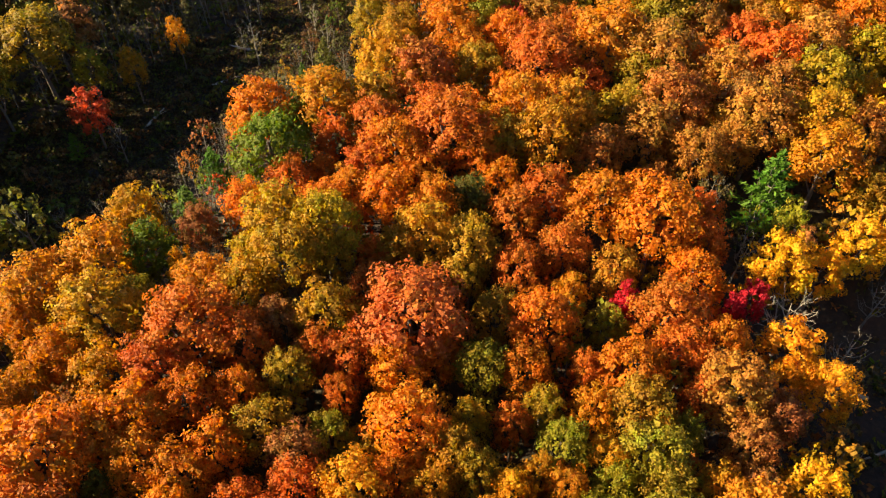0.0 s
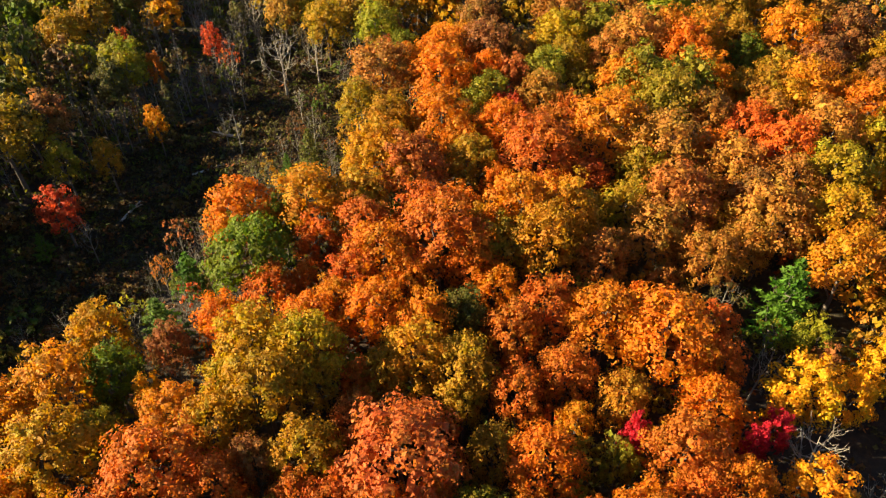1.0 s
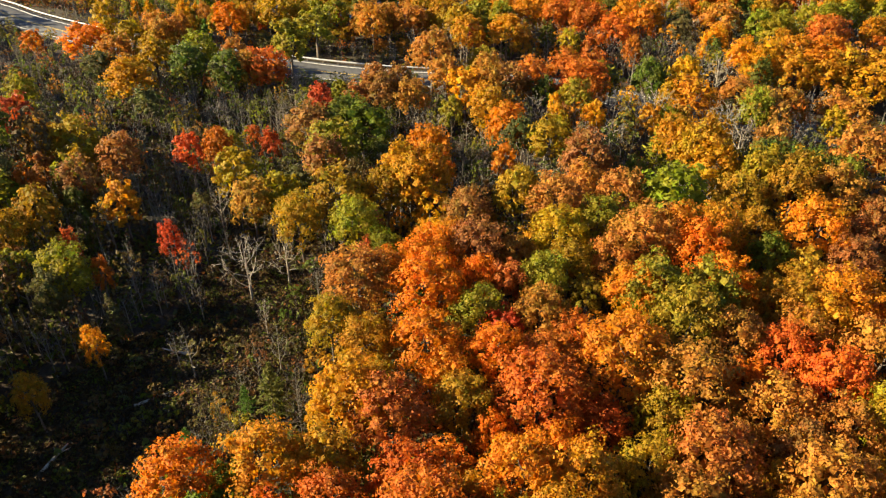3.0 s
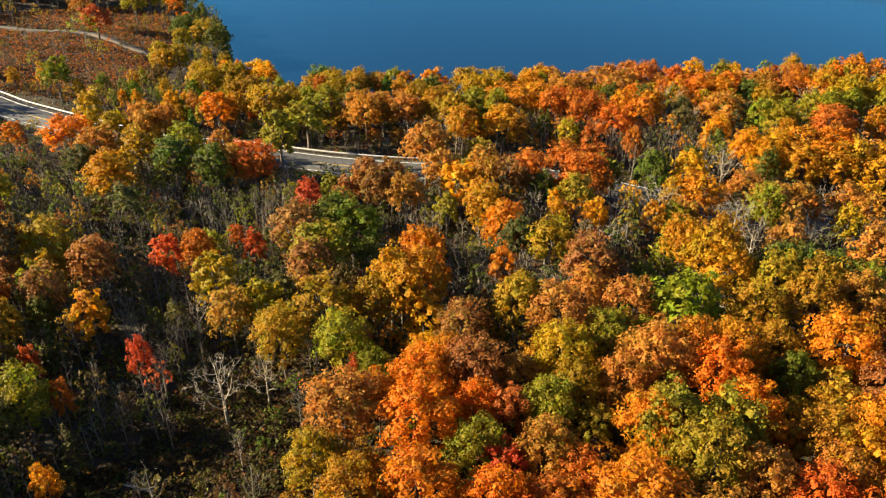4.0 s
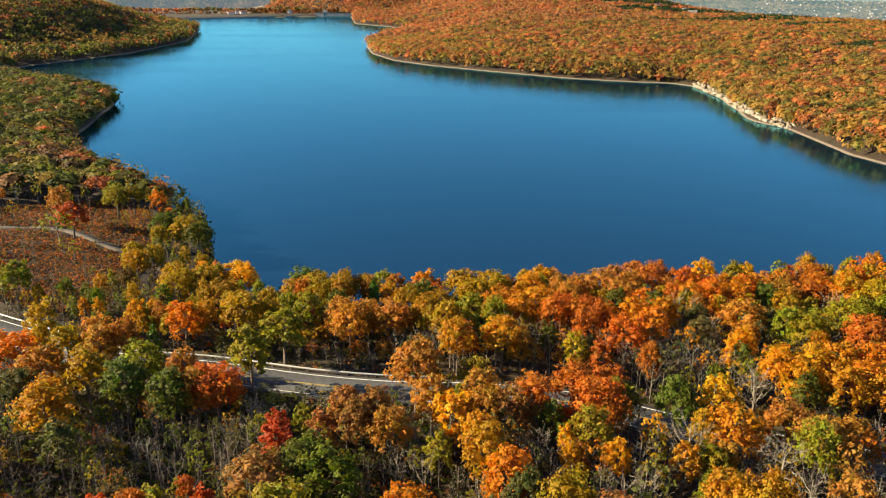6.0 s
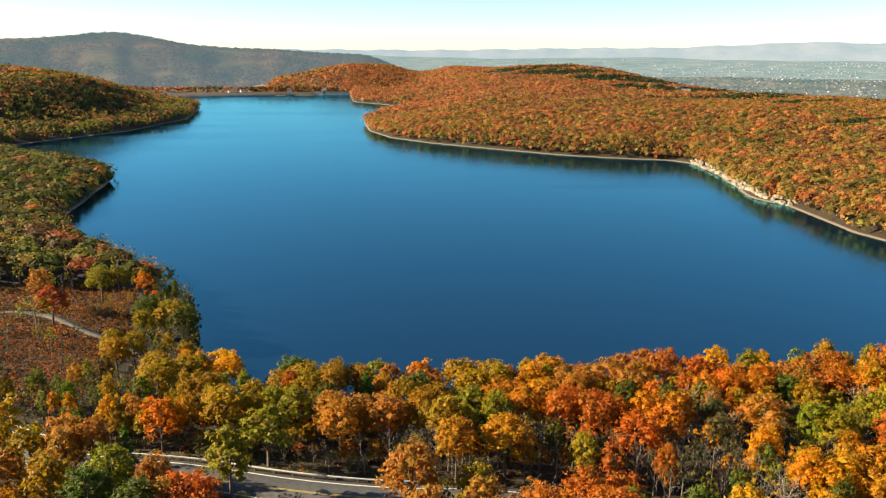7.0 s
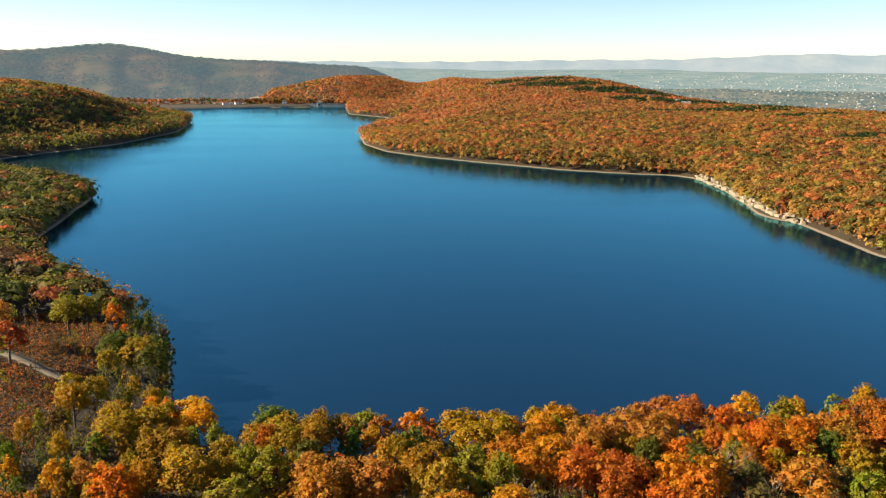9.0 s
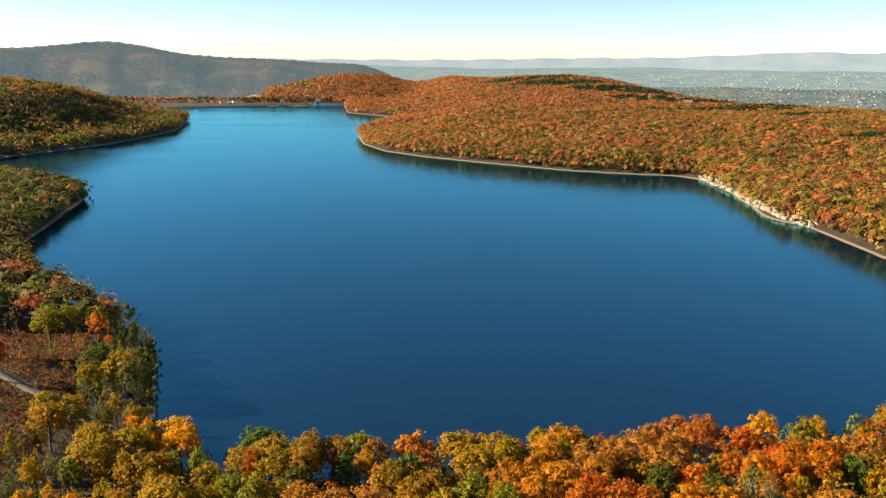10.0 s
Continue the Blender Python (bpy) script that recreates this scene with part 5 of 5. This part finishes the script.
# ---- dam, intake tower, houses ----
def build_dam():
    dam = tagged(new("dam"), "long low grey concrete dam across the lake's end", "dam")
    a, b, c = Vector((-372, 1500, 0)), Vector((-112, 1632, 0)), Vector((-36, 1630, 0))
    for name, p, q, high, wide in (("embankment", a, b, 1.5, 7.0), ("spillway_wall", b, c, 5.2, 5.0)):
        way = (q - p).normalized()
        n = Vector((-way.y, way.x, 0))
        bm = bmesh.new()
        low = [bm.verts.new((p - n * wide * 0.9) + Vector((0, 0, -3))), bm.verts.new((q - n * wide * 0.9) + Vector((0, 0, -3))), bm.verts.new((q + n * wide) + Vector((0, 0, -3))), bm.verts.new((p + n * wide) + Vector((0, 0, -3)))]
        up = [bm.verts.new((p - n * wide * 0.4) + Vector((0, 0, high))), bm.verts.new((q - n * wide * 0.4) + Vector((0, 0, high))), bm.verts.new((q + n * wide * 0.4) + Vector((0, 0, high))), bm.verts.new((p + n * wide * 0.4) + Vector((0, 0, high)))]
        bm.faces.new(up)
        for k in range(4):
            bm.faces.new((low[k], low[(k + 1) % 4], up[(k + 1) % 4], up[k]))
        part(name, bm_mesh(name, bm, CONCRETE if name == "spillway_wall" else ROCK), dam)
        bm = bmesh.new()
        m = Matrix.Translation((p + q) / 2 - n * wide * 0.35 + Vector((0, 0, high + 0.5))) @ Matrix.Rotation(math.atan2(way.y, way.x), 4, "Z") @ Matrix.Diagonal(((q - p).length, 0.5, 1.0, 1))
        bmesh.ops.create_cube(bm, size=1, matrix=m)
        part("parapet", bm_mesh("parapet", bm, CONCRETE), dam)
    tower = tagged(new("intake_tower"), "small grey concrete intake tower beside the dam", "tower")
    tower.location = (-92, 1618, 0)
    bm = bmesh.new()
    box(bm, -4, 4, -4, 4, -4, 9)
    bmesh.ops.bevel(bm, geom=bm.edges[:], offset=0.4, segments=1, affect="EDGES")
    part("shaft", bm_mesh("shaft", bm, CONCRETE), tower)
    bm = bmesh.new()
    bmesh.ops.create_cone(bm, cap_ends=True, segments=4, radius1=7, radius2=0.4, depth=4, matrix=Matrix.Translation((0, 0, 11.0)) @ Matrix.Rotation(math.pi / 4, 4, "Z"))
    part("roof", bm_mesh("roof", bm, ROOF_GREY), tower)
    bm = bmesh.new()
    box(bm, -1.2, 1.2, -4.15, -3.95, 3, 6)
    part("window", bm_mesh("window", bm, GLASS), tower)


def house(x, y, width, depth, storeys, turn, roof_mat, label, lift=0.0):
    top = tagged(new("house"), label, "house", "houses among the trees")
    top.matrix_basis = pose(x, y, float(ground(x, y)) - 0.2 + lift, 0, 0, turn)
    h, w, d = 2.9 * storeys + 0.4, width / 2, depth / 2
    bm = bmesh.new()
    box(bm, -w, w, -d, d, -2 - lift, h)
    part("wall", bm_mesh("wall", bm, SIDING), top)
    bm = bmesh.new()
    e, r = 0.5, d * 0.75
    a = [bm.verts.new(p) for p in ((-w - e, -d - e, h - 0.1), (w + e, -d - e, h - 0.1), (w + e, 0, h + r), (-w - e, 0, h + r), (-w - e, d + e, h - 0.1), (w + e, d + e, h - 0.1))]
    b = [bm.verts.new(v.co + Vector((0, 0, 0.3))) for v in a]
    for s in (a, b):
        bm.faces.new((s[0], s[1], s[2], s[3]))
        bm.faces.new((s[3], s[2], s[5], s[4]))
    for i, j in ((0, 1), (1, 2), (2, 5), (5, 4), (4, 3), (3, 0)):
        bm.faces.new((a[i], a[j], b[j], b[i]))
    bm.faces.new((a[1], a[5], a[2]))
    bm.faces.new((a[0], a[3], a[4]))
    bmesh.ops.recalc_face_normals(bm, faces=bm.faces[:])
    part("roof", bm_mesh("roof", bm, roof_mat), top)
    bm = bmesh.new()
    box(bm, -0.6, 0.6, -d - 0.08, -d + 0.05, -0.7, 0.7)
    pane = bm_mesh("window", bm, GLASS)
    for s in range(storeys):
        for k in range(max(2, int(width / 3.5))):
            part("window", pane, top).location = (-w + width * (k + 0.5) / max(2, int(width / 3.5)), 0, 1.6 + 2.9 * s)
    bm = bmesh.new()
    box(bm, w * 0.4, w * 0.4 + 0.9, -0.4, 0.5, h + r * 0.3, h + r + 1.0)
    part("chimney", bm_mesh("chimney", bm, ROOF_RED), top)


def far_town():
    """Pale buildings strewn over the valley floor, in one mesh."""
    rng = np.random.default_rng(51)
    n = 950
    a = np.radians(np.where(rng.random(n) < 0.9, 36 - 18 * rng.random(n) ** 1.6, rng.uniform(-3, 24, n)))
    d = np.where(a > 0.3, rng.uniform(2100, 4200, n), rng.uniform(3500, 4300, n))
    X, Y = d * np.sin(a), d * np.cos(a)
    X, Y = X + 60 * np.sin(Y / 90), Y + 60 * np.sin(X / 110)
    Z = valley_height(X, Y)
    W, D, H = rng.uniform(2, 6, n), rng.uniform(2, 5, n), rng.uniform(1.2, 2.6, n)
    big = rng.random(n) < 0.06
    W, H = np.where(big, W * 3, W), np.where(big, H * 1.2, H)
    s = np.array([[-1, -1], [1, -1], [1, 1], [-1, 1]]) / 2
    V = np.zeros((n, 10, 3))
    for k in range(4):
        for j in range(2):
            V[:, 4 * j + k] = np.stack([X + s[k, 0] * W, Y + s[k, 1] * D, Z - 2 + (H + 2) * j], axis=1)
    for j in range(2):
        V[:, 8 + j] = np.stack([X + (j - 0.5) * W, Y, Z + H + D * 0.3], axis=1)
    f = np.array([(0, 1, 5, 4), (1, 2, 6, 5), (2, 3, 7, 6), (3, 0, 4, 7), (4, 5, 9, 8), (6, 7, 8, 9), (5, 6, 9, 9), (7, 4, 8, 8)])
    F = (f[None] + 10 * np.arange(n)[:, None, None]).reshape(-1, 4)
    tri = np.concatenate([F[:, [0, 1, 2]], F[F[:, 2] != F[:, 3]][:, [0, 2, 3]]])
    tagged(new("far_town", np_mesh("far_town", V.reshape(-1, 3), tri, TOWN_HAZE)), "pale houses and sheds of a town in the valley", "town", kind="stuff")


def pole():
    top = tagged(new("utility_pole"), "weathered grey wooden utility pole beside the guard rail", "pole")
    top.location = (-15.0, 210.5, ROAD_Z)
    V, F = tube([(0, 0, -0.5), (0, 0, 3.2), (0, 0, 7.0)], [0.16, 0.14, 0.11], 8)
    part("shaft", np_mesh("shaft", V, F, GREY_BARK, smooth=True), top)
    bm = bmesh.new()
    box(bm, -0.9, 0.9, -0.07, 0.07, 6.4, 6.55)
    part("crossarm", bm_mesh("crossarm", bm, POST_WOOD), top)


def fallen_log(x, y, long, turn):
    top = tagged(new("fallen_log"), "bleached fallen trunk lying in brush", "log")
    z = float(ground(x, y))
    top.matrix_basis = pose(x, y, z + 0.12, 0, -4, turn)
    V, F = tube([(0, 0, 0), (long * 0.4, 0.1, 0.05), (long, 0, 0.3)], [0.24, 0.2, 0.07], 7)
    part("trunk", np_mesh("log", V, F, PALE_BARK, smooth=True), top)
    for s, side in ((0.5, 1), (0.7, -1)):
        V, F = tube([(long * s, 0, 0.1), (long * s + 0.8, side * 0.9, 0.5)], [0.08, 0.02], 5)
        part("branch", np_mesh("log_branch", V, F, PALE_BARK, smooth=True), top)


for lx, ly, ll, lt in ((45.5, 33, 5.5, 200), (44, 38, 4.0, 160), (-30, 97, 5.0, 20), (-24, 105, 4.5, 170), (-38, 88, 4.0, 60)):
    fallen_log(lx, ly, ll, lt)
build_dam()
pole()


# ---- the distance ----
def haze_material(name, low, high, haze_glow, scale):
    """Far land and walls; the haze before them is put in as blue emission."""
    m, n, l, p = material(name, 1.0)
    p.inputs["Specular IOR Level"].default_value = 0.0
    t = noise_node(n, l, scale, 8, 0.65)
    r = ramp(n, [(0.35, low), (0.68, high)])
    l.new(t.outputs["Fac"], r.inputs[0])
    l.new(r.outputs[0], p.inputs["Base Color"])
    # even self-light in place of the air's haze
    p.inputs["Emission Color"].default_value = (*haze_glow, 1)
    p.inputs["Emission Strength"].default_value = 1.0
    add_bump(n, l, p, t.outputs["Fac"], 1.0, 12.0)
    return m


def valley_height(x, y):
    rise = np.clip((np.hypot(x - 9, y - 105) - 1800) / 2500, 0, 1.1)
    return -62 + 104 * rise + (16 * np.sin(x / 230 + 2) * np.sin(y / 310) + 7 * np.sin(x / 110) * np.sin(y / 95)) * (1 - 0.6 * rise)


def sheet(name, label, bearings, distances, height, mat, n=160, m=40):
    """A stretch of far land between two distances, seen over a span of bearings."""
    A, D = np.meshgrid(np.radians(np.linspace(*bearings, n)), np.linspace(*distances, m))
    X, Y = 9 + D * np.sin(A), 105 + D * np.cos(A)
    Z = height(X, Y, np.degrees(A), (D - distances[0]) / (distances[1] - distances[0]))
    i = (np.arange(m - 1)[:, None] * n + np.arange(n - 1)[None, :]).ravel()
    me = np_mesh(name, np.column_stack([X.ravel(), Y.ravel(), Z.ravel()]), np.column_stack([i, i + 1, i + 1 + n, i + n]), mat, smooth=True)
    tagged(new(name, me), label, "backdrop", kind="structure")


# blue emission grows with distance, haze painted into each band of land
NEAR_HAZE = haze_material("hazy_mountain_woods", (0.02, 0.036, 0.02), (0.105, 0.056, 0.026), (0.03, 0.046, 0.057), 0.004)
VALLEY_HAZE = haze_material("hazy_valley_land", (0.018, 0.034, 0.014), (0.15, 0.105, 0.05), (0.034, 0.056, 0.067), 0.009)
PLAIN_HAZE = haze_material("hazy_plain_land", (0.04, 0.055, 0.03), (0.14, 0.13, 0.09), (0.062, 0.098, 0.115), 0.01)
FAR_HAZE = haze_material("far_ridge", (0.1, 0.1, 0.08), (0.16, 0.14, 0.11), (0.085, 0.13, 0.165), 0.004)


def mountain(x, y, b, s):
    crest = 112 + 10 * np.exp(-((b + 20) / 6) ** 2) + 26 * np.exp(-((b + 17.4) / 2.6) ** 2) - 26 * step(b, -15.5, -9.5) - 20 * step(b, -9.5, -1.5) - 160 * step(b, -1.5, 6)
    spurs = 6 * np.sin(b * 1.1 + s * 5 + 0.8 * np.sin(b * 0.37)) * np.sin(s * 3.1) + 2.5 * np.sin(b * 2.3 - s * 7) * np.sin(s * 6.2) + 1.6 * np.sin(b * 3.7 - s * 6) * np.sin(s * 3.1)
    base = -32 - 50 * step(b, -9, 1)
    return base + (crest - base) * (0.35 * s + 0.65 * step(s, 0.25, 1.0)) + spurs * (1 - step(s, 0.7, 1.0)) + 1.5 * np.sin(b * 9) * step(s, 0.8, 1)


def far_ridge(x, y, b, s):
    crest = 84 + 20 * step(b, 2, 18) + 32 * step(b, 18, 30) + 6 * np.exp(-((b - 29) / 1.5) ** 2) + 3 * np.sin(b * 1.7) + 1.5 * np.sin(b * 4.3 + 1)
    return 20 + (crest - 20) * step(s, 0, 1)


# the walls emit a little blue too, standing in for haze
TOWN_HAZE = haze_material("hazy_town_walls", (0.12, 0.12, 0.115), (0.45, 0.44, 0.42), (0.03, 0.045, 0.05), 0.03)
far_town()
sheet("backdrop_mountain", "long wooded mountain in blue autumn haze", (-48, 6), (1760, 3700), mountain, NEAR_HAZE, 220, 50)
def far_cover(name, label, seed, n, bearings, distances, height, mat, size):
    """Woods on far land, as clumps that the eye cannot part."""
    rng = np.random.default_rng(seed)
    b, s = rng.uniform(*bearings, n), rng.random(n) ** 0.8
    d = distances[0] + (distances[1] - distances[0]) * s
    X, Y = 9 + d * np.sin(np.radians(b)), 105 + d * np.cos(np.radians(b))
    Z = height(X, Y, b, s)
    keep = np.sin(X / 90 + 2 * np.sin(Y / 140)) * np.sin(Y / 120 + X / 300) > -0.35
    X, Y, Z = X[keep], Y[keep], Z[keep]
    per = 4
    o = rng.normal(size=(len(X), per, 3))
    o[:, :, 2] = np.abs(o[:, :, 2])
    C = np.stack([X, Y, Z], axis=1)[:, None, :] + o * np.array([5, 5, 1.8])
    V, F = cards(rng, C.reshape(-1, 3), (o * 0.4 + np.array([0, -0.3, 0.7])).reshape(-1, 3), size, 0.8, 0.1)
    tagged(new(name, np_mesh(name, V, F, mat)), label, "woods", kind="stuff")


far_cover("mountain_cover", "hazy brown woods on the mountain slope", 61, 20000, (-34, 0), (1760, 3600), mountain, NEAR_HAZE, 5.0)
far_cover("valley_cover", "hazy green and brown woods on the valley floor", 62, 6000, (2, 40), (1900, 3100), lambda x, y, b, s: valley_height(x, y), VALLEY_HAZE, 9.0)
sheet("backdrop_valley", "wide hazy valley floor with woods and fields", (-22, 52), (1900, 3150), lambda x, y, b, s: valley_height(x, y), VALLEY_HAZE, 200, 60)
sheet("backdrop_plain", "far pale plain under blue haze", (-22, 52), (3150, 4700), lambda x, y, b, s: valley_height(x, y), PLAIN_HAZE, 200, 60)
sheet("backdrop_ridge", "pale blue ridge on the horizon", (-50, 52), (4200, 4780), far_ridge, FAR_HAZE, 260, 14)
for hx, hy, w, turn, roof in ((228, 1560, 9, 20, ROOF_GREY), (240, 1555, 8, -15, ROOF_GREY), (251, 1549, 9, 10, ROOF_GREY), (447, 1330, 11, 30, ROOF_GREY), (466, 1262, 10, 10, ROOF_GREY), (458, 1215, 12, -20, ROOF_GREY),
                              (470, 900, 12, 25, ROOF_GREY), (404, 684, 8, 15, ROOF_GREY), (-266, 1626, 13, 20, ROOF_RED), (-247, 1640, 10, 25, ROOF_RED), (-258, 1648, 8, 15, ROOF_GREY), (-160, 1648, 8, 15, ROOF_GREY)):
    house(hx, hy, w, 7, 2 if w > 8 and hy < 1600 else 1, turn, roof, "white %s house with a %s roof among trees" % ("two-storey" if w > 8 and hy < 1600 else "single-storey", "red-brown" if roof == ROOF_RED else "pale" if roof == SIDING else "grey shingle"), 0.0 if hy > 1600 else 2.5 if hy < 1500 else 0.5)
